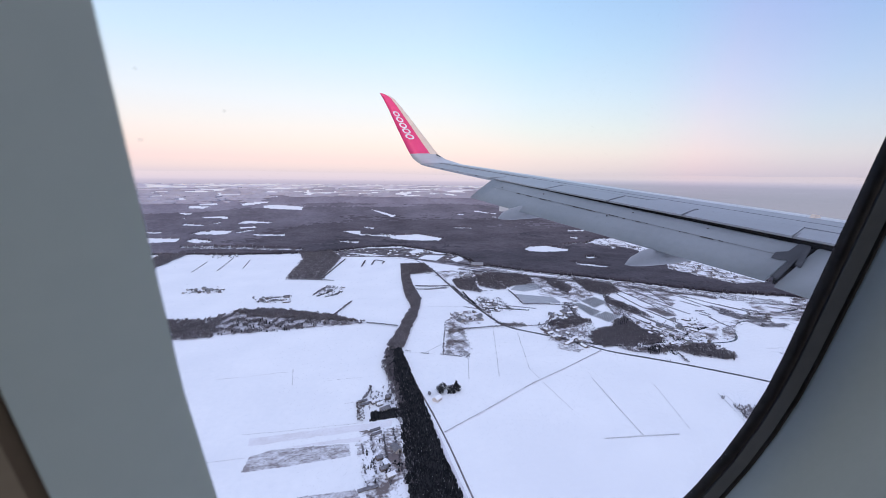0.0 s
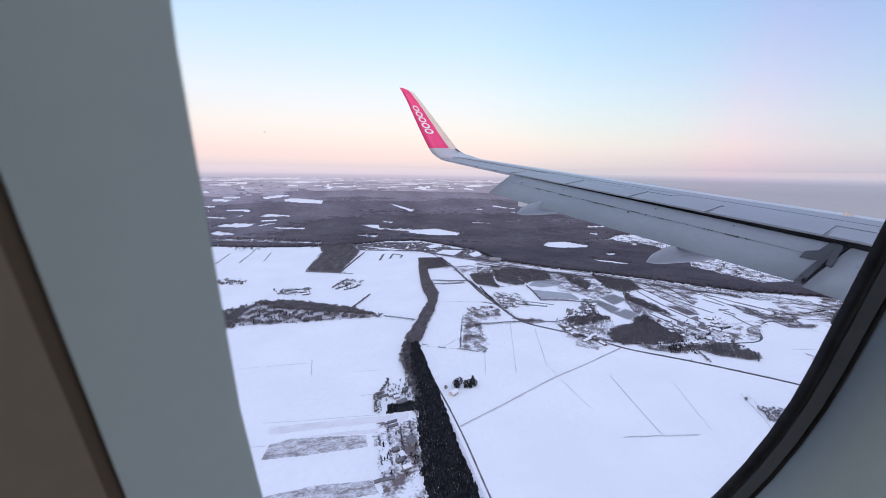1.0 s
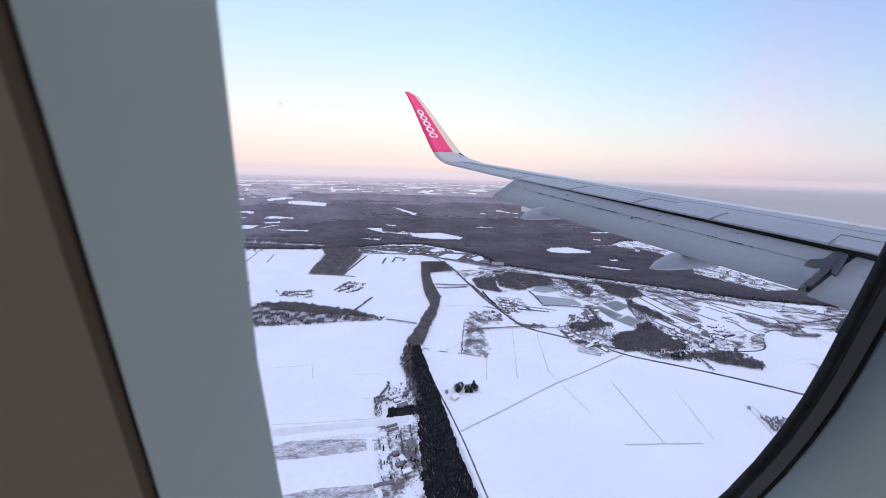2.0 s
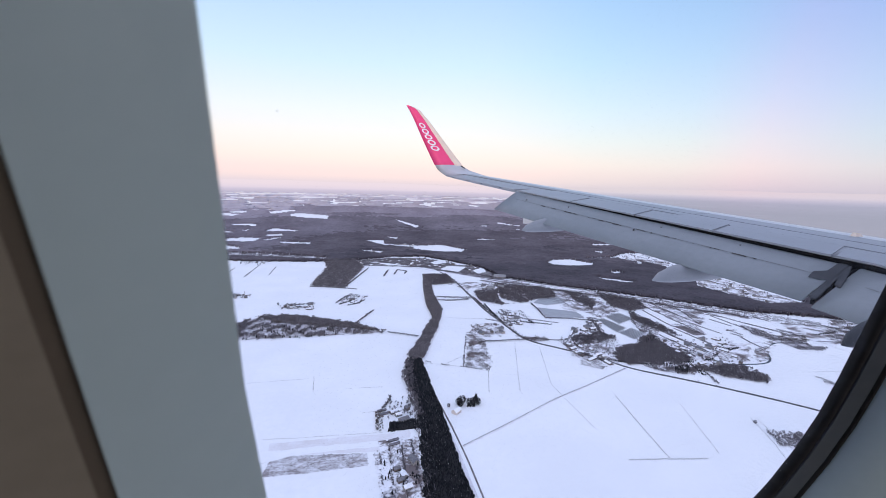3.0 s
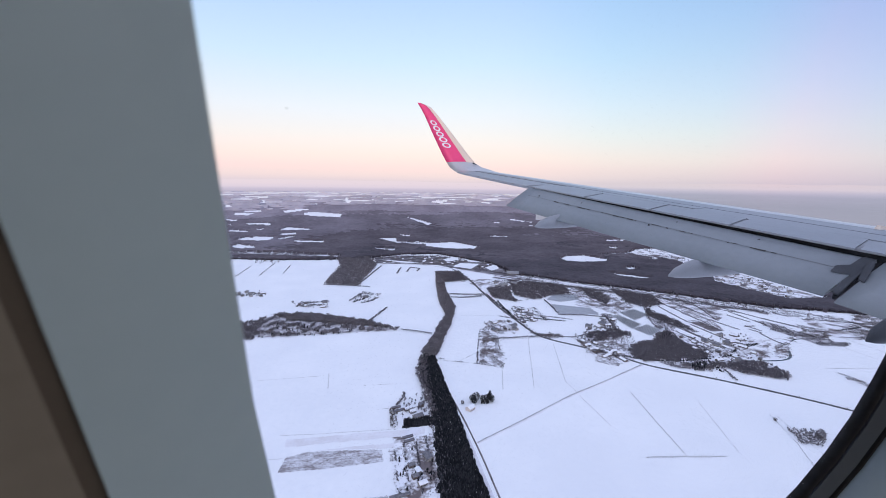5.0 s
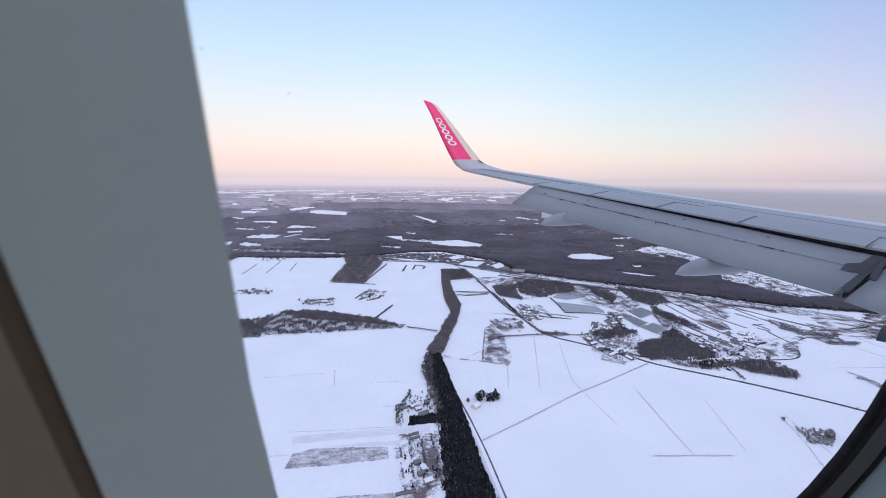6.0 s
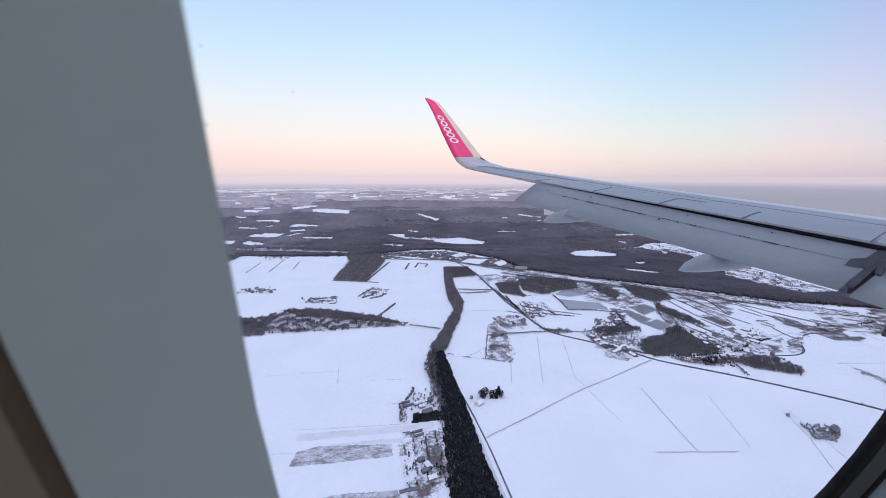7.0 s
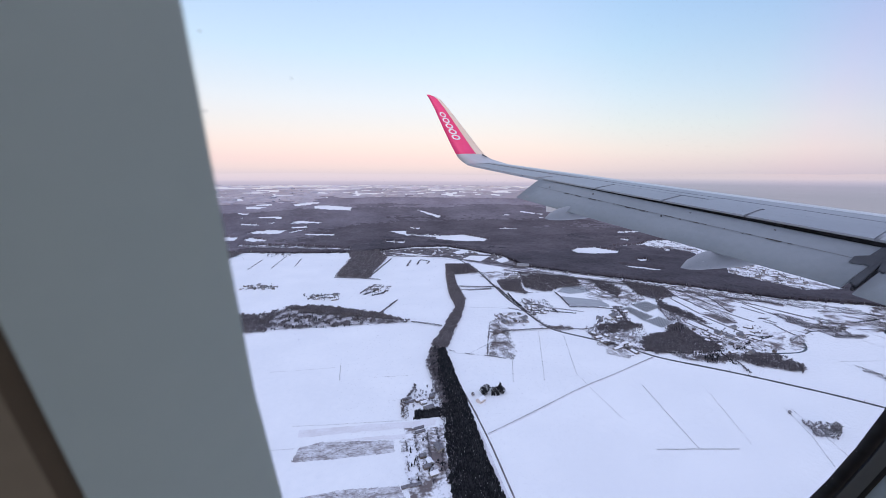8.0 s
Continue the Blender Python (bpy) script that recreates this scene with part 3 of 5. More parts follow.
BARE = [(555, 2209), (591, 2202), (505, 1811), (474, 1566), (401, 1374), (338, 1239), (293, 1127), (257, 1119), (250, 1154), (300, 1248), (357, 1372), (413, 1490), (430, 1641), (474, 1870)]
planted("bare_shelterbelt", scatter(BARE, 3.6, 13, ragged=4), "bare", 9.5, GREY_TWIGS, "long belt of bare grey-brown trees between fields", "shelterbelt", 5)

PLOTS = [[(691, 2375), (771, 2469), (887, 2428), (777, 2274)], [(693, 2601), (793, 2689), (803, 2560), (707, 2519)], [(298, 2693), (443, 2606), (566, 2488), (431, 2532)], [(867, 2307), (982, 2411), (942, 2259), (871, 2208)], [(841, 2574), (891, 2524), (889, 2466), (827, 2497)]]
WOODS = []
WOODS.append(("bare_wood", [(-15, 2073), (72, 2544), (55, 2799), (253, 2763), (277, 2506), (131, 2008)], 12, 12, 0.22))
WOODS.append(("bare_wood", [(560, 2253), (690, 2228), (671, 2019), (547, 1994)], 10, 12, 0.0))
WOODS.append(("bare_wood", [(875, 1978), (939, 1912), (1091, 1824), (1031, 1659), (942, 1662), (834, 1608), (780, 1694)], 9, 12, 0.1))
WOODS.append(("bare_wood", [(1134, 1778), (1186, 1648), (1148, 1536), (1085, 1477), (1077, 1590)], 8, 10, 0.1))
WOODS.append(("bare_wood", [(1263, 1701), (1369, 1562), (1317, 1434), (1212, 1405), (1184, 1484)], 9, 12, 0.05))
WOODS.append(("bare_wood", [(834, 1015), (889, 1076), (938, 1089), (980, 1094), (1037, 1140), (1076, 1154), (1090, 1139), (1071, 1089), (1056, 1037), (1068, 1014), (1058, 971), (1042, 940), (1001, 929), (960, 947), (916, 942), (883, 958), (843, 955), (831, 982)], 5.6, 8.0, 0.0))
WOODS.append(("bare_wood", [(800, 1198), (928, 1215), (951, 1162), (862, 1119), (781, 1116)], 7, 10, 0.12))
WOODS.append(("bare_wood", [(1212, 1413), (1206, 1292), (1196, 1172), (1176, 1117), (1145, 1213), (1148, 1320)], 6, 9, 0.15))
WOODS.append(("bare_wood", [(998, 898), (1098, 898), (1158, 864), (1147, 786), (1104, 776), (1043, 818)], 7, 10, 0.1))
WOODS.append(("scrub_wood", [(1234, 1234), (1340, 1233), (1292, 1126), (1250, 1193)], 5, 4, 0.3))
WOODS.append(("scrub_wood", [(1380, 1477), (1551, 1433), (1394, 1226), (1391, 1294), (1371, 1404)], 7, 5, 0.55))
WOODS.append(("scrub_wood", [(1322, 976), (1399, 1003), (1472, 1024), (1332, 931), (1267, 883), (1216, 888)], 5, 5, 0.5))
WOODS.append(("bare_wood", [(1500, 1176), (1526, 1137), (1523, 1045), (1537, 975), (1572, 925), (1513, 910), (1461, 932), (1459, 999), (1447, 1074)], 6, 5, 0.25))
WOODS.append(("scrub_wood", [(1570, 1070), (1637, 1025), (1556, 976), (1480, 1004)], 8, 9, 0.2))
WOODS.append(("scrub_wood", [(1979, 1170), (2010, 1047), (1854, 912), (1656, 937), (1690, 1007)], 9, 9, 0.3))
WOODS.append(("bare_wood", [(-216, 1384), (-118, 1376), (52, 1368), (216, 1358), (188, 1417), (59, 1528), (-58, 1602), (-177, 1643), (-218, 1591), (-263, 1562), (-240, 1384)], 7, 10, 0.60))
WOODS.append(("bare_wood", [(-192, 1612), (-58, 1602), (132, 1466), (218, 1369), (55, 1453), (-131, 1545)], 6, 12, 0.0))
WOODS.append(("bare_wood", [(-594, 1422), (-404, 1361), (-340, 1379), (-230, 1370), (-222, 1530), (-367, 1568), (-441, 1630), (-611, 1631)], 7.5, 12, 0.12))
WOODS.append(("bare_wood", [(-636, 1677), (-590, 1819), (-582, 1959), (-504, 1936), (-519, 1667), (-580, 1640)], 8, 12, 0.0))
WOODS.append(("bare_wood", [(-393, 1268), (-354, 1256), (-340, 1369), (-389, 1361)], 7, 11, 0.0))
WOODS.append(("bare_wood", [(-390, 1204), (-354, 1177), (-357, 1080), (-367, 929), (-373, 803), (-382, 712), (-412, 775), (-429, 899), (-420, 1001), (-409, 1097)], 6, 12, 0.1))
WOODS.append(("bare_wood", [(-715, 2441), (-704, 2954), (-566, 2841), (-646, 2423)], 12, 12, 0.0))
WOODS.append(("scrub_wood", [(476, 1287), (529, 1363), (572, 1366), (561, 1278), (518, 1223), (495, 1168), (465, 1053), (442, 1013), (382, 1050), (426, 1147)], 5.5, 5.5, 0.30))
WOODS.append(("scrub_wood", [(744, 1170), (763, 1077), (801, 973), (746, 947), (704, 977)], 8, 7, 0.5))
WOODS.append(("scrub_wood", [(1285, 777), (1293, 747), (1285, 675), (1252, 668)], 6, 7, 0.2))
WOODS.append(("bare_wood", [(1279, 649), (1332, 649), (1339, 626), (1293, 596), (1266, 624)], 6, 10, 0.0))
WOODS.append(("scrub_wood", [(1110, 1140), (1126, 1020), (1147, 941), (1085, 905), (1053, 990)], 9, 7, 0.55))
WOODS.append(("scrub_wood", [(636, 1233), (721, 1219), (717, 1177), (663, 1169)], 6, 7, 0.2))
WOODS.append(("bare_wood", [(697, 1824), (770, 1853), (854, 1836), (881, 1977), (766, 1695), (753, 1596), (674, 1668)], 9, 11, 0.0))
for k, (name, poly, step, tall, thin) in enumerate(WOODS):
    planted(name, scatter(poly, min(step * 0.62, 5.4) if name == "bare_wood" else step * 0.42, 40 + k, thin if name == "bare_wood" else thin + 0.1, ragged=9), "bare", tall * (0.9 if name == "bare_wood" else 0.45), SCRUB if name == "scrub_wood" else GREY_TWIGS if math.atan2(*np.mean(poly, 0)) < 0.2 else TWIGS,
            "patch of bare grey-brown winter trees on snow" if name == "bare_wood" else "thin patch of dry brown scrub and bare trees on snow", "woods", 60 + k)
for name, poly, step, tall, thin in WOODS:
    patch("wood_floor", poly, UNDERWOOD if name == "bare_wood" else MOTTLED, "snowy woodland floor with brown undergrowth" if name == "bare_wood" else "brown scrub ground half under snow", "woodland floor")
planted("conifer_wood", scatter([(-420, 1062), (-379, 1054), (-371, 985), (-379, 943), (-414, 974)], 5, 90, ragged=5), "conifer", 15, CONIFER, "dark conifer stand beside a snowy road", "woods", 91)
planted("conifer_wood", scatter([(-429, 899), (-420, 933), (-380, 911), (-376, 822), (-384, 717), (-407, 758)], 5, 92, ragged=5), "conifer", 15, CONIFER, "dark conifer stand beside a snowy road", "woods", 93)
planted("wood_conifers", scatter([(-216, 1384), (-17, 1363), (124, 1379), (55, 1441), (-165, 1521)], 11, 94, thin=0.62), "conifer", 10, CONIFER, "scattered dark conifers at the edge of a bare wood", "trees", 95)
planted("conifer_hedge", scatter([(142, 819), (212, 816), (206, 783), (137, 790)], 2.2, 96, ragged=3), "conifer", 6, CONIFER, "short dark conifer windbreak beside a farmyard", "hedge", 97, 1.5)

# strips of stubble and scrub standing out of the snow
STUBBLE = [[(-91, 705), (-81, 745), (-44, 754), (88, 729), (84, 692), (-15, 697)], [(-105, 585), (-90, 618), (-8, 620), (82, 608), (86, 576), (-7, 575), (-88, 576)]]
for k, poly in enumerate(STUBBLE[:2]):
    planted("scrub_strip", scatter(poly, 3.6, 130 + k, 0.5, ragged=2, size=22), "shrub", 1.5, SCRUB, "rectangular strip of brown scrub poking through snow", "scrub", 131 + k)
planted("garden_scrub", scatter([(95, 725), (174, 751), (182, 703), (168, 628), (160, 587), (95, 604)], 5, 140, 0.60, size=18), "bare", 3.2, TWIGS, "bare garden bushes round farmsteads", "scrub", 141)
planted("garden_conifers", scatter([(103, 723), (176, 722), (165, 629), (160, 587), (103, 602)], 17, 142, 0.7, size=30), "conifer", 9, CONIFER, "scattered dark garden conifers in snow", "trees", 143)
planted("yard_trees", scatter([(158, 929), (212, 902), (213, 826), (141, 828)], 9, 144, 0.45, size=30), "bare", 9, TWIGS, "bare trees round a farmyard", "trees", 145)
planted("farm_scrub", scatter([(119, 866), (136, 872), (124, 790), (111, 797)], 5, 146, 0.1), "bare", 7, SCRUB, "brown scrub beside a farmyard", "scrub", 147)

planted("roadside_wood", scatter([(288, 2757), (478, 2812), (699, 2773), (981, 2374), (1121, 1792), (1059, 1737), (857, 2149), (621, 2459), (267, 2562)], 9, 170, 0.5, size=90, skip=PLOTS), "bare", 8, TWIGS, "bare trees and hedges between snowy plots", "trees", 171)
planted("village_scrub", scatter([(988, 1879), (1223, 1714), (1187, 1433), (1044, 1349), (1005, 1473), (960, 1715)], 7, 176, 0.58, size=45), "bare", 6, TWIGS, "scrub and bare trees round snowy yards", "scrub", 177)
planted("village_scrub", scatter([(744, 1170), (959, 1175), (848, 962), (739, 988)], 6, 178, 0.55, size=35), "bare", 6, TWIGS, "scrub and bare trees round snowy yards", "scrub", 179)
PANELS = [[(1070, 1375), (1157, 1404), (1159, 1324), (1061, 1277)], [(1012, 1348), (1047, 1352), (1055, 1236), (990, 1200)], [(993, 1199), (1071, 1232), (1077, 1168), (1000, 1129)]]
for k, poly in enumerate(([(1163, 1352), (1183, 1303), (1150, 1178), (1074, 1126), (1070, 1173), (1102, 1253)], [(1002, 1387), (1018, 1354), (947, 1213), (895, 1190), (897, 1249)])):
    planted("panel_field_scrub", scatter(poly, 4.5, 172 + k, 0.42, ragged=6, size=30, skip=PANELS), "bare", 6, TWIGS, "bare trees and scrub beside a solar field", "scrub", 174 + k)
    patch("rough_ground", poly, MOTTLED, "brown scrubby ground beside a solar field", "rough ground", 5.0, 6.0)
planted("yard_scrub", scatter([(692, 1542), (780, 1498), (752, 1332), (635, 1339)], 6, 180, 0.6, size=35), "bare", 6, TWIGS, "bare bushes in a snowy yard", "scrub", 181)
planted("brown_fallow", scatter([(1280, 1212), (1339, 1212), (1282, 1112), (1237, 1123)], 4, 182, 0.1), "shrub", 2.5, SCRUB, "strip of brown fallow showing through snow", "scrub", 183)
planted("copse", scatter([(884, 606), (906, 596), (932, 582), (937, 568), (922, 558), (872, 582)], 3.5, 184, 0.35, ragged=4, size=14), "bare", 6, GREY_TWIGS, "small rectangular copse of bare trees in an open snowfield", "copse", 185)
planted("copse", scatter([(873, 582), (903, 572), (922, 558), (895, 541), (853, 558)], 3.0, 183, 0.15, ragged=4, size=16), "bare", 4.5, TWIGS, "dark block of dense bare trees before a copse", "copse", 182)
planted("conifer_hedge", scatter([(320, 851), (339, 849), (336, 840), (318, 841)], 3.5, 186), "conifer", 9, CONIFER, "clipped dark conifer hedge beside a lone farmhouse", "hedge", 187)
planted("hilltop_conifers", scatter([(985, 1088), (1048, 1132), (1078, 1136), (1060, 1097), (1022, 1074), (1016, 1091)], 7, 194, 0.35, size=24), "conifer", 9, CONIFER, "dark conifers among bare trees on a rise", "trees", 195, 1.5)
planted("lane_scrub", scatter([(877, 951), (930, 946), (1009, 923), (1026, 887), (958, 859), (915, 881), (882, 915)], 4, 188, 0.42, size=30), "bare", 6.5, TWIGS, "bare trees and scrub between a lane and a wood", "scrub", 189)
planted("lane_conifers", scatter([(949, 910), (999, 914), (967, 875), (925, 878)], 5, 187, 0.1, size=30), "conifer", 8, CONIFER, "cluster of dark conifers beside a lane", "trees", 186, 1.6)
patch("rough_ground", [(877, 951), (930, 946), (1009, 923), (1026, 887), (958, 859), (915, 881), (882, 915)], MOTTLED, "rough brown ground breaking through thin snow", "rough ground", 5.0, 6.0)
planted("lane_trees", along([(1019, 906), (1000, 847), (980, 801)], 1.6, 3.5, 190), "bare", 6, TWIGS, "row of bare trees along a lane", "trees", 191)
planted("strip_trees", scatter([(-665, 3198), (-316, 3090), (82, 2881), (73, 2795), (-300, 2926), (-635, 3051)], 9, 196, 0.45, size=120), "bare", 9, TWIGS, "bare trees scattered over a snowy clearing", "trees", 197)
patch("garden_ground", [(111, 761), (190, 753), (164, 589), (152, 534), (86, 551), (102, 675)], MOTTLED, "trodden garden plots with earth showing through snow", "rough ground", 4.0, 4.0)
planted("belt_fringe", scatter([(240, 1107), (258, 1103), (221, 860), (201, 716), (175, 584), (160, 587), (182, 721), (191, 868)], 4, 203, 0.5, ragged=3, size=14), "bare", 6, GREY_TWIGS, "rime-grey shrubs along the edge of a conifer belt", "shrubs", 204)
planted("forest_edge_scrub", scatter([(1134, 1813), (1347, 1666), (1504, 1489), (1659, 1347), (1776, 1223), (1856, 1130), (1792, 1089), (1690, 1161), (1582, 1281), (1438, 1421), (1297, 1602), (1097, 1751)], 5, 198, 0.4, ragged=12, size=40), "bare", 5, GREY_TWIGS, "rime-grey scrub along the foot of a forest", "scrub", 199)
planted("clearing_scrub", scatter([(1828, 2576), (2397, 2953), (2497, 2668), (2303, 2331), (2029, 2380)], 9, 200, 0.72, ragged=20, size=90), "bare", 7, TWIGS, "bare scrub in drifts over a forest clearing", "scrub", 201)
planted("forest_edge_trees", along(EDGE, 1.6, 13, 192), "bare", 10, CANOPY_NEAR, "ragged edge of bare trees along the forest", "trees", 193)

ROUGH = []
ROUGH.append([(-665, 3198), (-316, 3090), (82, 2881), (73, 2795), (-300, 2926), (-635, 3051)])
ROUGH.append([(1110, 984), (1209, 994), (1299, 1027), (1273, 945), (1202, 891), (1095, 924)])
ROUGH.append([(1004, 1851), (1216, 1704), (1187, 1433), (1044, 1349), (1005, 1473), (955, 1706)])
ROUGH.append([(744, 1170), (940, 1180), (817, 969), (720, 961)])
ROUGH.append([(512, 1374), (604, 1392), (635, 1339), (593, 1248), (522, 1243)])
ROUGH.append([(2116, 2600), (2334, 2463), (2257, 2025), (2147, 1486), (2118, 1367), (1931, 1378), (1890, 1719), (2157, 2272)])
ROUGH.append([(1006, 924), (1116, 914), (1178, 863), (1110, 841), (1004, 867)])
ROUGH.append([(625, 2015), (782, 2036), (892, 1899), (830, 1796), (706, 1833)])
patch("wood_floor", [(288, 2757), (478, 2812), (699, 2773), (981, 2374), (964, 2055), (1121, 1792), (1059, 1737), (841, 2108), (617, 2442), (267, 2562)], SCRUBLAND, "brown scrub ground half under snow between houses", "woodland floor")
for poly in PLOTS:
    patch("snowy_plot", poly, SNOW, "small open plot of clean snow between trees", "field", 6.0, 3.0, 2.2)
for poly in ROUGH:
    patch("rough_ground", poly, MOTTLED, "rough brown ground breaking through thin snow", "rough ground", 6.0, 6.0)
for poly in ([(836, 2095), (1098, 1856), (1369, 1587), (1597, 1360), (1679, 1268), (1618, 1220), (1537, 1307), (1320, 1529), (1056, 1782), (801, 2006)], [(1422, 1596), (1498, 1560), (1532, 1349), (1386, 1215), (1328, 1201), (1301, 1291), (1325, 1500)], [(1094, 1144), (1114, 1063), (1123, 973), (1042, 940), (1056, 1037)], [(1250, 1031), (1333, 1023), (1320, 975), (1181, 899), (1117, 897), (1222, 950)],
             [(1695, 1164), (1797, 1113), (1851, 994), (1731, 913), (1610, 952), (1562, 1012)], [(1057, 1759), (1087, 1688), (1062, 1436), (946, 1462), (983, 1564)]):
    patch("rough_ground", poly, MOTTLED, "rough brown ground breaking through thin snow", "rough ground", 6.0, 6.0)
for poly in [[(97, 725), (113, 723), (106, 599), (94, 602)], [(179, 764), (188, 761), (170, 654), (160, 657)], [(124, 718), (135, 715), (121, 595), (109, 598)], [(94, 602), (165, 599), (161, 565), (89, 567)]]:
    patch("rough_ground", poly, MOTTLED, "brown garden ground breaking through thin snow", "rough ground", 2.0, 2.0)
patch("fallow_plot", [(1241, 1221), (1280, 1212), (1280, 1113), (1232, 1118)], EARTH, "brown fallow plot bare of snow", "field strip", 4.0, 1.0, 0.5)
for poly in STUBBLE:
    patch("stubble_ground", poly, STUBBLE_ROWS, "strip of brown stubble breaking through snow", "rough ground", 1.8, 1.0, -0.05)
for poly in ([(-86, 802), (-15, 797), (123, 784), (178, 780), (173, 757), (-15, 771), (-84, 776)], [(-15, 753), (117, 745), (124, 727), (89, 730), (-44, 754)], [(1291, 1223), (1353, 1223), (1286, 1111), (1227, 1113)], [(1504, 1161), (1582, 1117), (1510, 1084), (1475, 1116)]):
    patch("fallow_strip", poly, FALLOW, "strip of thin snow over fallow ground", "field strip", 1.8, 1.5, -0.1)

# ---- roads, tracks, ditches ----
HIGHWAY = [(663, 2627), (691, 2110), (644, 1544), (641, 1243), (649, 1187), (711, 1118), (791, 1008), (821, 941), (893, 868), (978, 778), (1047, 693)] + [(1100, 626), (1153, 546), (1180, 496)]
ribbon("road_1", HIGHWAY, 7, ASPHALT, "dark cleared country road across snowy fields", "road")
planted("roadside_trees", along(HIGHWAY[1:5], 5, 9, 150), "bare", 8, TWIGS, "row of bare trees along a country road", "trees", 151)
planted("roadside_scrub", along(HIGHWAY[5:], 7, 9, 152, 0.45), "shrub", 3, SCRUB, "scrub along a country road", "scrub", 153)
LANE = [(248, 779), (250, 738), (246, 682), (242, 636), (239, 603), (237, 565), (231, 463), (226, 379)]
ribbon("road_2", LANE, 5, TRACK, "snow-packed lane along a conifer belt", "road")
ribbon("ditch_1", [(261, 776), (257, 684), (254, 644), (251, 607), (247, 562), (240, 461), (235, 376)], 2.6, EARTH, "dark ditch beside a snowy lane", "ditch", 0.1)
ribbon("road_3", [(262, 704), (389, 761), (536, 830), (661, 877), (814, 938)], 3.4, TRACK, "snow-packed farm track between snowfields", "road", 0.1)
planted("track_verge", along([(261, 706), (389, 764), (537, 833), (661, 880), (815, 942)], 0.7, 0.9, 158, 0.0), "shrub", 1.6, SCRUB, "dry grass along a farm track", "field edge", 159)
SIDE = [(-513, 1316), (-396, 1245), (-356, 1204), (-341, 1141), (-345, 1045), (-358, 865), (-367, 714), (-372, 644)]
ribbon("road_4", SIDE, 9, TRACK, "snow-packed road bending beside a wood", "road")
ribbon("ditch_2", [(x + 11, y) for x, y in SIDE[3:]], 4, EARTH, "dark ditch beside a snowy road", "ditch", 0.1)
ribbon("road_5", [(242, 2643), (401, 2556), (608, 2408), (847, 2122), (937, 2033), (1111, 1879), (1216, 1749), (1383, 1605), (1494, 1491), (1612, 1374), (1695, 1280)], 12, TRACK, "straight snowy main road along a forest", "road")
ribbon("ditch_3", [(270, 1106), (264, 919), (261, 768)], 3, EARTH, "dark ditch along a conifer belt", "ditch", 0.1)
ribbon("road_6", [(919, 1009), (1015, 907), (1184, 966), (1318, 1047)], 5, TRACK, "snowy hamlet lane", "road")
ribbon("road_7", [(1099, 1154), (1114, 1063), (1120, 970)], 6, TRACK, "snowy lane between hamlet plots", "road")
ribbon("road_8", [(1054, 942), (1154, 976), (1258, 999), (1403, 1017)], 6, TRACK, "snowy lane between hamlet plots", "road")
ribbon("river", [(1070, 894), (1177, 883), (1239, 868), (1285, 890), (1330, 943), (1399, 989), (1467, 1006), (1507, 967)], 6, WATER, "narrow winding dark river", "river", -0.2)

LINES = []
LINES.append([(-173, 1075), (-16, 1065)])
LINES.append([(-4, 1079), (-7, 992)])
LINES.append([(74, 990), (154, 982)])
LINES.append([(94, 872), (139, 871)])
LINES.append([(-97, 818), (-15, 805), (123, 788)])
LINES.append([(439, 1014), (391, 894)])
LINES.append([(601, 1193), (466, 882)])
LINES.append([(655, 1131), (558, 896), (555, 836)])
LINES.append([(552, 826), (543, 696)])
LINES.append([(799, 738), (718, 567)])
LINES.append([(903, 654), (855, 565), (787, 468)])
LINES.append([(284, 1097), (382, 1050), (439, 1010)])
LINES.append([(228, 1361), (315, 1296)])
LINES.append([(125, 1455), (215, 1623)])
LINES.append([(-441, 2335), (-423, 2603)])
LINES.append([(-332, 2341), (-299, 2685)])
LINES.append([(-224, 2362), (-207, 2579)])
LINES.append([(353, 2248), (398, 2397)])
LINES.append([(407, 2298), (470, 2417), (501, 2377)])
LINES.append([(462, 1479), (620, 1429), (661, 1420)])
LINES.append([(339, 1076), (526, 1206), (646, 1193)])
LINES.append([(-611, 1995), (-591, 2315)])
LINES.append([(-343, 770), (-220, 759), (-86, 744)])
LINES.append([(-204, 588), (-115, 577)])
LINES.append([(1279, 804), (1538, 755)])
LINES.append([(1513, 908), (1498, 729)])
LINES.append([(1608, 966), (1586, 822), (1582, 758)])
LINES.append([(1673, 960), (1683, 822)])
LINES.append([(913, 649), (890, 592), (871, 540), (828, 444)])
ROWS_OF_SCRUB = []
ROWS_OF_SCRUB.append([(1341, 1553), (1428, 1423), (1524, 1271)])
ROWS_OF_SCRUB.append([(1193, 1391), (1155, 1190), (1152, 1024), (1147, 941)])
ROWS_OF_SCRUB.append([(1279, 1413), (1235, 1222), (1276, 1114)])
ROWS_OF_SCRUB.append([(1511, 1362), (1544, 1194), (1584, 1043)])
ROWS_OF_SCRUB.append([(1367, 1481), (1366, 1276)])
ROWS_OF_SCRUB.append([(1327, 1346), (1346, 1115)])
ROWS_OF_SCRUB.append([(1453, 1257), (1462, 1171)])
ROWS_OF_SCRUB.append([(1406, 1145), (1408, 1083)])
ROWS_OF_SCRUB.append([(1150, 1076), (1131, 927)])
ROWS_OF_SCRUB.append([(1118, 1150), (1108, 963)])
ROWS_OF_SCRUB.append([(960, 1715), (1067, 1612), (1073, 1458)])
ROWS_OF_SCRUB.append([(703, 1540), (729, 1419), (845, 1337)])
ROWS_OF_SCRUB.append([(630, 1240), (744, 1170), (847, 1201)])
ROWS_OF_SCRUB.append([(761, 1059), (786, 977)])
ROWS_OF_SCRUB.append([(531, 1708), (632, 1705)])
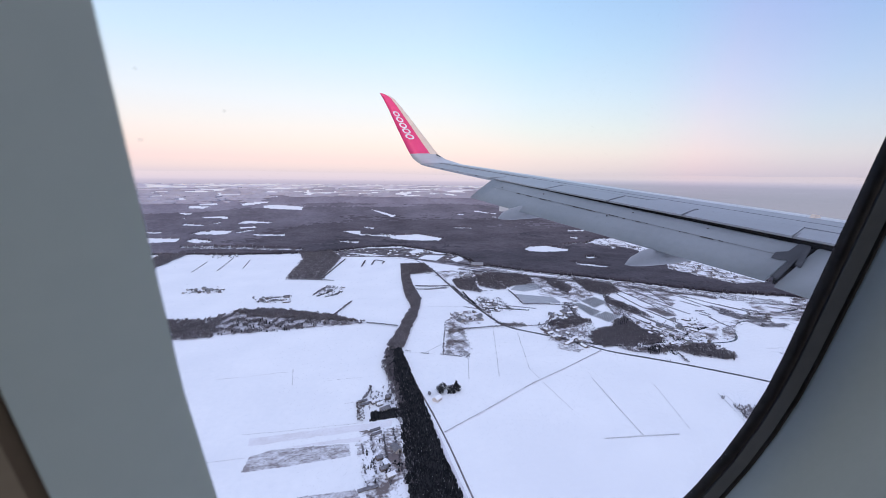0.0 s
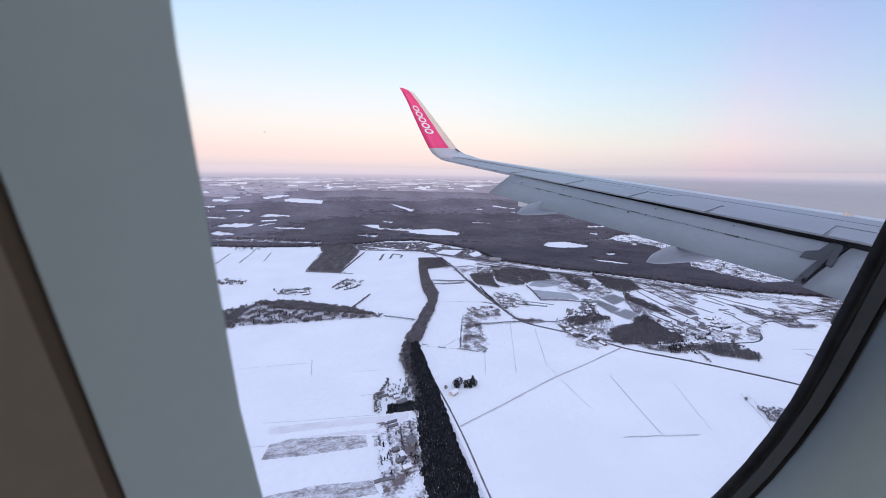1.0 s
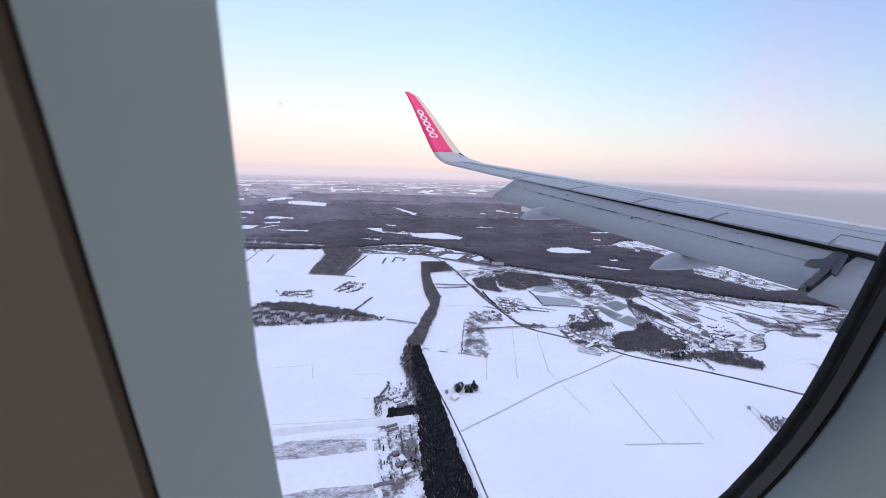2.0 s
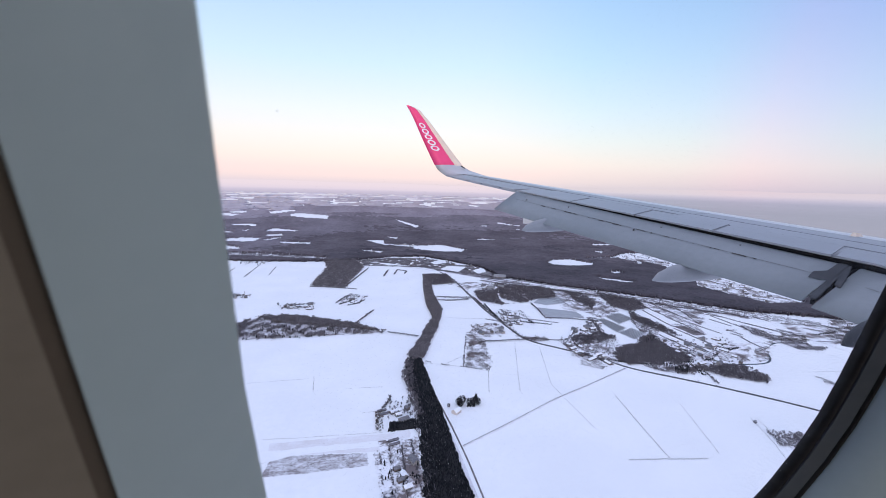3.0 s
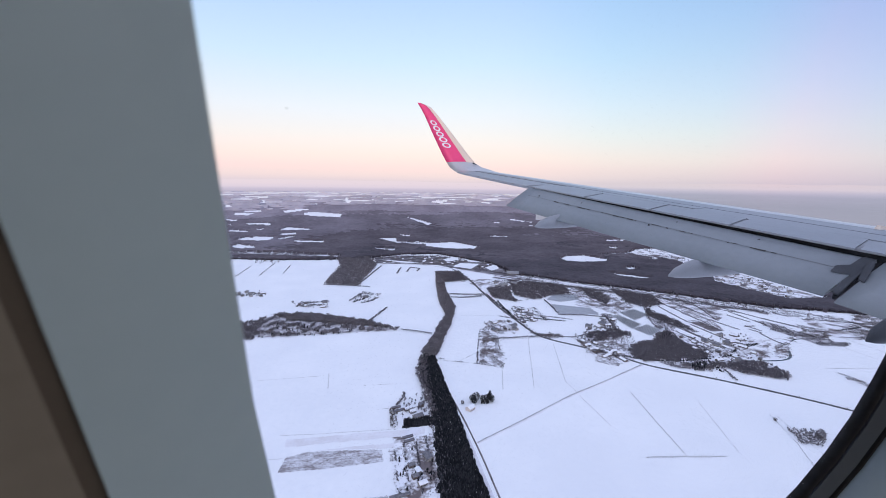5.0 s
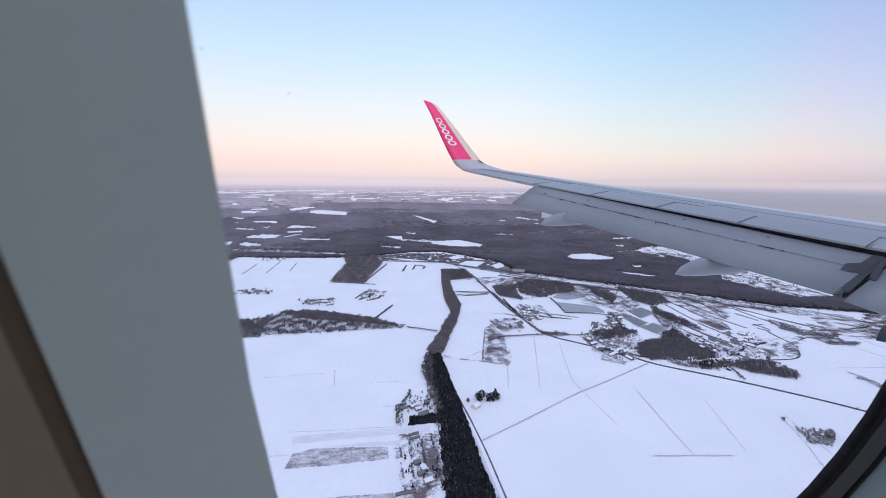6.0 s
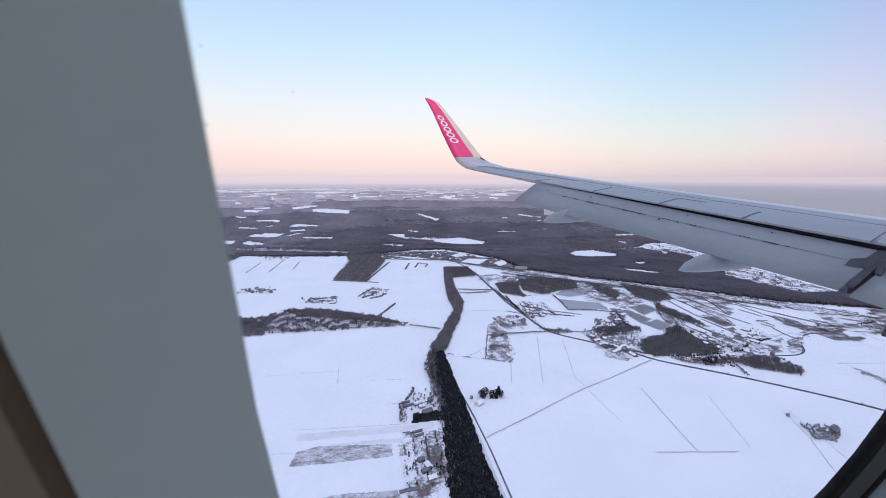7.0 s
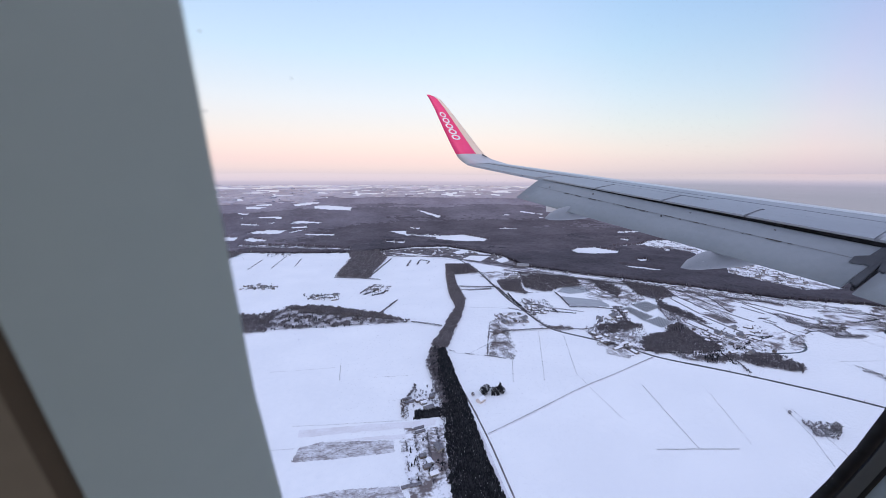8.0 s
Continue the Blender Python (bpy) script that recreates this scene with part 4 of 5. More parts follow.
ROWS_OF_SCRUB.append([(517, 1788), (657, 1738)])
ROWS_OF_SCRUB.append([(600, 1434), (692, 1346)])
ROWS_OF_SCRUB.append([(1544, 1194), (1576, 1093), (1637, 1042)])
ROWS_OF_SCRUB.append([(1785, 1183), (1840, 1065)])
ROWS_OF_SCRUB.append([(1714, 1094), (1769, 988)])
for k, line in enumerate(ROWS_OF_SCRUB):
    ribbon("hedge_foot", line, 3.2, SCRUBLAND, "brown strip of grass under a hedgerow", "field edge", 0.0)
    planted("hedgerow", along(line, 1.3, 3.4, 700 + k), "bare", 3.6, GREY_TWIGS, "ragged bare hedgerow between snowy plots", "hedge", 730 + k)
HEDGES = []
HEDGES.append(([(874, 2192), (961, 2085), (1161, 1856), (1341, 1667)], 6, "bare"))
HEDGES.append(([(1341, 1667), (1571, 1419), (1714, 1284)], 6, "bare"))
HEDGES.append(([(816, 2043), (1073, 1813), (1223, 1670)], 6, "bare"))
HEDGES.append(([(82, 1751), (123, 1833), (155, 1875)], 8, "bare"))
HEDGES.append(([(94, 1731), (138, 1774), (169, 1814)], 8, "conifer"))
HEDGES.append(([(128, 1715), (169, 1741), (199, 1788)], 9, "conifer"))
HEDGES.append(([(-123, 1713), (-61, 1723), (-6, 1680)], 7, "bare"))
HEDGES.append(([(-94, 1755), (-19, 1764)], 6, "conifer"))
HEDGES.append(([(-375, 1930), (-316, 1936), (-274, 1956)], 6, "bare"))
HEDGES.append(([(126, 1461), (169, 1537), (215, 1623)], 7, "bare"))
HEDGES.append(([(353, 2248), (398, 2397)], 7, "bare"))
HEDGES.append(([(413, 2282), (454, 2403), (495, 2345), (470, 2286)], 6, "bare"))
HEDGES.append(([(512, 1769), (581, 1745), (660, 1738)], 12, "bare"))
HEDGES.append(([(228, 1361), (273, 1333), (317, 1301)], 5, "bare"))
HEDGES.append(([(-20, 2062), (81, 2030), (184, 1975)], 5, "bare"))
HEDGES.append(([(132, 2020), (201, 2207), (296, 2467)], 6, "bare"))
HEDGES.append(([(666, 1727), (657, 1574), (648, 1382)], 6, "conifer"))
HEDGES.append(([(675, 1631), (660, 1525), (656, 1450)], 5, "conifer"))
HEDGES.append(([(684, 1481), (742, 1483)], 7, "bare"))
HEDGES.append(([(666, 1391), (727, 1371), (807, 1326)], 6, "conifer"))
HEDGES.append(([(750, 1393), (752, 1365)], 7, "conifer"))
HEDGES.append(([(737, 1618), (811, 1611)], 4, "bare"))
HEDGES.append(([(870, 1598), (856, 1514), (830, 1411)], 5, "bare"))
HEDGES.append(([(823, 1398), (913, 1371), (992, 1325)], 5, "bare"))
HEDGES.append(([(489, 1209), (565, 1207), (656, 1201)], 6, "bare"))
HEDGES.append(([(980, 1328), (955, 1267), (918, 1185), (930, 1138)], 8, "bare"))
HEDGES.append(([(1198, 1258), (1157, 1141), (1160, 1053), (1180, 974)], 10, "bare"))
HEDGES.append(([(1096, 1067), (1086, 1020), (1072, 959)], 9, "bare"))
HEDGES.append(([(1214, 1040), (1231, 995)], 6, "bare"))
HEDGES.append(([(1398, 1551), (1375, 1367), (1360, 1208)], 6, "bare"))
HEDGES.append(([(1436, 1543), (1431, 1397), (1431, 1262)], 5, "bare"))
HEDGES.append(([(1472, 1525), (1503, 1425), (1517, 1336)], 5, "bare"))
HEDGES.append(([(1331, 1507), (1318, 1396), (1310, 1289)], 5, "bare"))
HEDGES.append(([(1464, 1460), (1419, 1341), (1361, 1221)], 5, "bare"))
HEDGES.append(([(1303, 1320), (1297, 1222), (1272, 1115)], 5, "bare"))
HEDGES.append(([(1498, 1292), (1492, 1219), (1485, 1114)], 3, "bare"))
HEDGES.append(([(1662, 1248), (1668, 1194)], 6, "bare"))
HEDGES.append(([(1394, 1135), (1434, 1132)], 5, "bare"))
HEDGES.append(([(1382, 1107), (1391, 1070)], 6, "bare"))
HEDGES.append(([(1182, 1347), (1187, 1302), (1150, 1216)], 10, "bare"))
HEDGES.append(([(808, 996), (880, 954), (958, 935), (1039, 933)], 9, "conifer"))
HEDGES.append(([(1015, 922), (998, 879), (988, 852)], 9, "conifer"))
HEDGES.append(([(1078, 932), (1115, 935)], 7, "conifer"))
HEDGES.append(([(1138, 952), (1164, 964)], 7, "conifer"))
HEDGES.append(([(1224, 978), (1262, 983)], 8, "conifer"))
HEDGES.append(([(1115, 1781), (1223, 1670), (1359, 1540), (1527, 1350), (1637, 1246)], 5, "bare"))
HEDGES.append(([(909, 1971), (1037, 1857), (1115, 1781)], 5, "bare"))
HEDGES.append(([(129, 757), (120, 670), (113, 602)], 4, "bare"))
HEDGES.append(([(152, 753), (142, 665), (134, 597)], 4, "bare"))
HEDGES.append(([(108, 714), (101, 645), (98, 603)], 3, "bare"))
HEDGES.append(([(171, 750), (163, 659), (156, 591)], 4, "bare"))
HEDGES.append(([(151, 650), (166, 639)], 9, "conifer"))
HEDGES.append(([(130, 650), (140, 644)], 7, "conifer"))
HEDGES.append(([(125, 860), (172, 863), (204, 850)], 4, "bare"))
HEDGES.append(([(137, 876), (155, 908), (163, 928)], 5, "bare"))
HEDGES.append(([(1597, 1108), (1617, 1068), (1600, 1045)], 7, "bare"))
HEDGES.append(([(1683, 1154), (1773, 1112), (1848, 1063)], 5, "bare"))
HEDGES.append(([(1667, 1029), (1783, 1033)], 9, "conifer"))
HEDGES.append(([(1602, 978), (1752, 927)], 7, "bare"))
HEDGES.append(([(1827, 1099), (1810, 1004), (1822, 969)], 7, "bare"))
HEDGES.append(([(1380, 1067), (1359, 1013), (1353, 968)], 6, "bare"))
HEDGES.append(([(1216, 942), (1208, 897)], 6, "bare"))
HEDGES.append(([(1224, 991), (1276, 987)], 8, "conifer"))
HEDGES.append(([(1052, 891), (1077, 845), (1075, 808)], 9, "conifer"))
HEDGES.append(([(1218, 1071), (1218, 1001)], 8, "bare"))
HEDGES.append(([(1225, 1194), (1218, 1071), (1218, 1001)], 6, "bare"))
HEDGES.append(([(290, 1103), (336, 1069), (385, 1046), (440, 1010)], 4.4, "bare"))
HEDGES.append(([(473, 1287), (427, 1170), (383, 1054)], 4.2, "bare"))
HEDGES.append(([(-338, 2328), (-321, 2486), (-299, 2685)], 3.4, "bare"))
HEDGES.append(([(-449, 2336), (-417, 2601)], 3.4, "bare"))
HEDGES.append(([(-224, 2362), (-207, 2579)], 3.4, "bare"))
HEDGES.append(([(466, 1740), (531, 1708), (640, 1713)], 9, "bare"))
for k, (line, wide, kind) in enumerate(HEDGES):
    if kind == "bare" and line[0][0] > 1180:
        ribbon("hedge_foot", line, 3.0, SCRUBLAND, "brown strip of grass under a hedgerow", "field edge", 0.0)
    planted("hedgerow", along(line, (1.3 if line[0][0] < 1180 else 0.8) if kind == "bare" else 1.9, wide * 0.6, 800 + k, 0.0 if wide >= 4.5 else 0.4 if line[0][0] < 1180 else 0.1), kind, ((4.0 if wide < 4.5 else 6.0) if line[0][0] < 1180 else 3.2) if kind == "bare" else 5.0, (TWIGS if line[0][0] < 1180 else GREY_TWIGS) if kind == "bare" else CONIFER,
            "thick bare hedge between snowy plots" if kind == "bare" else "dark evergreen hedge beside snowy yards", "hedge", 870 + k, 1.0 if kind == "bare" else 1.7)
planted("field_hedge", along([(536, 594), (610, 578), (684, 561)], 1.0, 2.4, 196, 0.28), "shrub", 1.6, SCRUB, "low brown hedge across an open snowfield", "hedge", 197)
planted("field_hedge", along([(678, 809), (645, 690), (615, 579)], 1.0, 1.2, 198, 0.2), "shrub", 1.3, SCRUB, "low brown hedge across an open snowfield", "hedge", 199)
for k, line in enumerate(LINES):
    planted("field_ditch_scrub", along(line, 0.8, 1.2, 200 + k, 0.14), "shrub", 0.95, SCRUB, "thin broken line of dry grass along a field edge", "field edge", 300 + k)

# ---- houses ----


def house(name, w, d, h, wall, roof, label, category):
    root = obj(name, None, label=label, category=category, group="farm buildings and houses")
    v, f = box_data(-w / 2, w / 2, -d / 2, d / 2, -0.5, h)
    v += [(-w / 2, 0, h + d * 0.32), (w / 2, 0, h + d * 0.32)]
    f = [q for q in f if q != (4, 5, 7, 6)] + [(4, 8, 6), (5, 7, 9)]
    part("wall", v, f, wall, root)
    o, e = 0.7, h + d * 0.32 + 0.25
    for s in (-1, 1):
        y1, z1 = s * (d / 2 + o), h - 0.35
        rv = [(-w / 2 - o, 0, e), (w / 2 + o, 0, e), (w / 2 + o, y1, z1), (-w / 2 - o, y1, z1)]
        rv += [(x, y, z - 0.35) for x, y, z in rv]
        part("roof", rv, [(0, 1, 2, 3), (7, 6, 5, 4), (0, 4, 5, 1), (1, 5, 6, 2), (2, 6, 7, 3), (3, 7, 4, 0)], roof, root)
    for s in (-1, 1):
        for x in (-w * 0.28, w * 0.12, w * 0.34):
            y = s * (d / 2 + 0.06)
            bv, bf = box_data(x - 0.8, x + 0.8, min(y, y - s * 0.12), max(y, y - s * 0.12), 1.0, 2.3)
            part("window", bv, bf, GAP, root)
    bv, bf = box_data(-w * 0.08 - 0.5, -w * 0.08 + 0.5, -d / 2 - 0.08, -d / 2 + 0.05, 0, 2.1)
    part("door", bv, bf, WALL_B, root)
    return root


KINDS = [house("farmhouse", 14, 9, 5.2, WALL_A, ROOF_SNOW, "pale farmhouse with a snow-covered gable roof", "house"),
         house("shed", 24, 10, 4.5, WALL_B, ROOF_SNOW, "long brown farm shed under snow", "shed"),
         house("house", 11, 8, 5.8, WALL_B, ROOF_GREY, "brown house with a grey sheet-metal roof", "house"),
         house("barn", 20, 12, 6.0, WALL_A, ROOF_GREY, "barn with a dark grey roof beside snowy yards", "barn"),
         house("long_shed", 19, 5.5, 2.8, WALL_B, ROOF_GREY, "long low shed with a dark sheet roof", "shed")]


HALL = house("packing_hall", 62, 34, 7, WALL_A, mat("grey_hall_roof", (0.22, 0.225, 0.245), (0.30, 0.305, 0.32), 0.1, 0.6), "large low hall with a grey sheet roof beside a road", "hall")
HALL.matrix_basis = pose(*lay([(958, 2115)])[0], 0, 0, -28)
for xy in [(810, 1880), (865, 1892)]:
    copy_thing(HALL, pose(*lay([xy])[0], 0, 0, -28) @ Matrix.Diagonal((0.5, 0.45, 0.8, 1)))
LONE = house("farmhouse", 18, 13, 6.5, mat("cream_siding", (0.56, 0.50, 0.47), (0.66, 0.59, 0.56), 0.3, 0.8), ROOF_SNOW, "cream farmhouse with a snowy roof alone in open fields", "house")
LONE.matrix_basis = pose(*lay([(287, 824)])[0], 0, 0, 35)


def stand(kind, xy, turn):
    p = lay([xy])[0]
    return copy_thing(KINDS[kind], pose(*p, 0, 0, turn))


rng_h = random.Random(5)
for k, (xy, turn) in enumerate(zip([(165, 843), (161, 858), (188, 864), (139, 756), (139, 743), (172, 820), (129, 668), (138, 650), (130, 638), (138, 619), (162, 683), (134, 870), (136, 855), (92, 602), (105, 602)], (20, 20, 110, 12, 12, 20, 15, 100, 15, 15, 105, 8, 8, 8, 8))):
    stand((0, 1, 2, 4, 4, 3, 2, 0, 2, 0, 3, 4, 4, 4, 4)[k], xy, turn)
VILLAGES = []
VILLAGES.append(([(253, 2763), (699, 2773), (988, 2391), (895, 2203), (625, 2477), (267, 2562)], 60, 46))
VILLAGES.append(([(2098, 2578), (2296, 2423), (2226, 1996), (2124, 1469), (1941, 1385), (1925, 1752)], 60, 50))
VILLAGES.append(([(1068, 1095), (1328, 1078), (1197, 878), (1015, 914)], 46, 30))
VILLAGES.append(([(758, 1194), (814, 1093), (796, 966), (724, 992)], 30, 14))
VILLAGES.append(([(671, 1522), (745, 1475), (702, 1343), (643, 1357)], 26, 10))
VILLAGES.append(([(216, 1852), (135, 1889), (96, 1757), (176, 1696)], 24, 3))
VILLAGES.append(([(-148, 1784), (3, 1768), (2, 1670), (-122, 1697)], 26, 6))
VILLAGES.append(([(792, 1982), (932, 1953), (857, 1824), (745, 1847)], 34, 8))
VILLAGES.append(([(514, 1380), (633, 1359), (584, 1250), (498, 1282)], 34, 8))
VILLAGES.append(([(843, 1261), (998, 1303), (903, 1188), (828, 1205)], 32, 9))
VILLAGES.append(([(-392, 2001), (-280, 1997), (-267, 1897), (-367, 1919)], 40, 3))
VILLAGES.append(([(-417, 1987), (-271, 1996), (-250, 1890), (-402, 1907)], 40, 8))
VILLAGES.append(([(-866, 3033), (-548, 2916), (-230, 2683), (-479, 2820)], 60, 10))
VILLAGES.append(([(584, 3570), (801, 3467), (758, 3338), (578, 3399)], 45, 9))
VILLAGES.append(([(351, 3161), (484, 3085), (452, 3011), (359, 3052)], 45, 5))
VILLAGES.append(([(1494, 3805), (1600, 3703), (1545, 3626), (1446, 3681)], 45, 3))
VILLAGES.append(([(-464, 2912), (-317, 2929), (-277, 2681), (-397, 2667)], 40, 9))
for v, (poly, step, most) in enumerate(VILLAGES):
    spots = scatter(poly, step, 400 + v, skip=PLOTS)
    order = list(range(len(spots)))
    rng_h.shuffle(order)
    for i in order[:most]:
        stand(rng_h.choice((0, 0, 1, 2, 3)), spots[i], rng_h.uniform(-12, 12) + rng_h.choice((15, 105)))
    planted("village_trees", scatter(poly, step * 0.42, 430 + v, 0.5, skip=PLOTS), "bare", 9, TWIGS, "bare trees between snowy houses", "trees", 460 + v)
    planted("village_conifers", scatter(poly, step * 0.7, 490 + v, 0.62, skip=PLOTS), "conifer", 6.5, CONIFER, "scattered dark conifers between snowy houses", "trees", 520 + v, 1.5)
for k, m in enumerate(KINDS):
    p = lay([[(677, 1431), (704, 1369), (657, 1341), (919, 1275), (838, 1226)][k]])[0]
    m.matrix_basis = pose(*p, 0, 0, 20)


def solar_farm(poly, step):
    root = obj("solar_farm", None, label="ground-mounted grey solar panel rows in snow", category="solar farm")
    poly = np.asarray(poly, float)
    edges = np.roll(poly, -1, 0) - poly
    longest = edges[np.argmax(np.hypot(edges[:, 0], edges[:, 1]))]
    turn = math.atan2(longest[1], longest[0])
    c, s = math.cos(turn), math.sin(turn)
    uv = np.column_stack([poly @ (c, s), poly @ (-s, c)])
    for b in np.arange(uv[:, 1].min() + step / 2, uv[:, 1].max(), step):
        cut = []
        for (a0, b0), (a1, b1) in zip(uv, np.roll(uv, -1, 0)):
            if (b0 > b) != (b1 > b):
                cut.append(a0 + (a1 - a0) * (b - b0) / (b1 - b0))
        if len(cut) < 2:
            continue
        a0, a1 = min(cut), max(cut)
        rows = []
        for a in (a0, a1):
            for db, h in ((-step * 0.38, 1.0), (step * 0.38, 2.6), (step * 0.38, 2.3), (-step * 0.38, 0.7)):
                rows.append(lay([(a * c - (b + db) * s, a * s + (b + db) * c)], h)[0])
        part("panel_row", rows, [(0, 1, 5, 4), (1, 2, 6, 5), (2, 3, 7, 6), (3, 0, 4, 7), (0, 3, 2, 1), (4, 5, 6, 7)], PANEL, root)


solar_farm([(885, 1603), (969, 1685), (1048, 1645), (1018, 1569), (923, 1559)], 9)
solar_farm([(866, 1532), (990, 1446), (979, 1369), (834, 1399)], 16)
for poly in PANELS:
    solar_farm(poly, 5.5)


def tree(name, xy, tall, kind, label):
    p = lay([xy])[0]
    root = obj(name, None, label=label, category="tree")
    root.location = p
    rng = np.random.default_rng(int(abs(xy[0] * 7 + xy[1])))
    part("trunk", [(0.3, 0, -0.5), (-0.15, 0.26, -0.5), (-0.15, -0.26, -0.5), (0, 0, tall * 0.9)], [(0, 1, 3), (1, 2, 3), (2, 0, 3)], EARTH, root)
    v, f = [], []
    for k in range(520):
        z = rng.uniform(0.08, 0.98)
        r = (0.34 * (1 - z) + 0.03) if kind == "conifer" else 0.46 * math.sqrt(max(0.02, 1 - (2 * z - 1.1) ** 2))
        q, rr = rng.uniform(0, math.tau), r * rng.uniform(0.5, 1.15)
        c = np.array([rr * math.cos(q), rr * math.sin(q), z]) * tall
        b = len(v)
        v += [tuple(c + rng.normal(0, 0.055, 3) * tall) for k in range(3)]
        f.append((b, b + 1, b + 2))
    part("crown", v, f, TWIGS if kind == "bare" else CONIFER, root)


for xy, tall, kind in zip([(303, 855), (313, 861), (304, 847), (326, 852), (334, 853), (344, 858), (345, 847), (918, 565), (890, 633), (278, 851)],
                          (15, 17, 13, 14, 14, 20, 14, 16, 7, 8),
                          ("round", "round", "round", "round", "round", "conifer", "round") + ("bare", "bare", "bare")):
    tree("bare_tree" if kind == "bare" else "evergreen_tree", xy, tall, kind, "dark evergreen beside a lone farmhouse" if kind != "bare" else "bare tree in an open snowfield")

# ---- the wing ----
TE_X, TE_Z = (lambda y: 4.2 + 0.33 * (14.63 - max(y, 4.1))), (lambda y: -0.935 + 0.125 * (y - 4.1) + 0.0011 * max(0, y - 9) ** 2)
LE_X = lambda y: 5.75 + 0.515 * (14.6 - y)
THICK = lambda y: 0.115 * (LE_X(y) - TE_X(y)) + 0.02
UP = [(0.0, 0.0), (0.12, 0.07), (0.3, 0.14), (0.5, 0.17), (0.68, 0.15), (0.82, 0.07), (0.92, -0.06), (0.98, -0.22), (1.0, -0.42)]
DOWN = [(0.98, -0.60), (0.9, -0.78), (0.7, -0.98), (0.45, -0.92), (0.2, -0.55), (0.02, -0.18)]


def wing_point(y, c, k):
    return (TE_X(y) + c * (LE_X(y) - TE_X(y)), y, TE_Z(y) + k * THICK(y) + 0.010 * c * (LE_X(y) - TE_X(y)))


def top_at(y, c):
    return np.interp(c, [a for a, b in UP], [b for a, b in UP])


wing = obj("aircraft_wing", None, label="grey swept airliner wing with drooped flaps and upturned tip", category="aircraft wing")
wing.location = (0, 0, ALT)
span = np.concatenate([np.linspace(-0.6, 4.1, 6), np.linspace(4.6, 14.35, 22)])
loop = UP + DOWN
part("wing_box", [wing_point(y, c, k) for y in span for c, k in loop], grid_faces(len(span), len(loop), True), WINGPAINT, wing, smooth=True)
# pale strip along the leading edge, proud of the skin; highlight painted in
strip = [(0.60, 0.162), (0.70, 0.142), (0.80, 0.09), (0.88, 0.01), (0.94, -0.09), (0.985, -0.22), (1.006, -0.42), (0.985, -0.62), (0.92, -0.76)]
sp = np.linspace(1.0, 14.5, 20)
part("leading_edge", [(x, y, z + 0.006) for y in sp for x, yy, z in [wing_point(y, c, k + 0.012) for c, k in strip]], grid_faces(len(sp), len(strip)), LEADING, wing, "pale leading edge with the highlight in its colour", True)


def slab(name, y0, y1, c0, c1, lift, thick, material, label="", n=5, skew=0.0):
    """A panel on the wing's upper skin between two spans and two shares of the chord, with its rims."""
    ys, cs = np.linspace(y0, y1, n), np.linspace(c0, c1, 4)
    v = []
    for dz in (lift, lift - thick):
        for y in ys:
            for c in cs:
                ys_c = y + skew * c * (LE_X(y) - TE_X(y))
                x, yy, z = wing_point(ys_c, c, top_at(ys_c, max(c, 0)))
                v.append((x, yy, z + dz))
    f = grid_faces(n, 4)
    b = n * 4
    f += [tuple(b + i for i in reversed(q)) for q in grid_faces(n, 4)]
    rim = [i * 4 for i in range(n)] + [(n - 1) * 4 + j for j in range(1, 4)] + [i * 4 + 3 for i in range(n - 2, -1, -1)] + [2, 1]
    f += [(rim[i], rim[(i + 1) % len(rim)], rim[(i + 1) % len(rim)] + b, rim[i] + b) for i in range(len(rim))]
    return part(name, v, f, material, wing, label)


def chord_share(y, metres):
    return metres / (LE_X(y) - TE_X(y))


SPOILERS = [(1.2, 2.9), (2.93, 4.52), (4.55, 6.14), (6.17, 7.61), (7.64, 9.2), (9.23, 10.9)]
for y0, y1 in SPOILERS:
    ym = (y0 + y1) / 2
    slab("spoiler", y0 + 0.015, y1 - 0.015, chord_share(ym, -0.06), chord_share(ym, 0.72), 0.022, 0.03, WINGPAINT, skew=0.33)
slab("aileron", 11.1, 14.2, -0.02, 0.22, 0.016, 0.03, WINGPAINT)
for y0, y1 in ((1.0, 4.2), (4.22, 7.4), (7.42, 10.7), (10.72, 14.3)):
    ym = (y0 + y1) / 2
    slab("skin_panel", y0, y1, chord_share(ym, 0.745), 0.585, 0.014, 0.02, WINGPAINT)
slab("skin_seam", 4.2, 14.3, 0.40, 0.404, 0.018, 0.02, SEAM)

# small pale fitting on the upper skin
hx, hy, hz = wing_point(5.35, 0.645, top_at(5.35, 0.645))
part("tie_down_fitting", [(hx + a, hy + b, hz + c) for a, b, c in ((-0.10, -0.05, 0), (0.10, -0.05, 0), (0.10, 0.05, 0), (-0.10, 0.05, 0), (-0.06, -0.025, 0.075), (0.08, -0.025, 0.06), (0.08, 0.025, 0.06), (-0.06, 0.025, 0.075))],
     [(4, 5, 6, 7), (0, 1, 5, 4), (1, 2, 6, 5), (2, 3, 7, 6), (3, 0, 4, 7)], CREAM, wing, "small pale tie-down fitting")

sink = lambda y: 0.098 - 0.012 * max(0.0, y - 4)


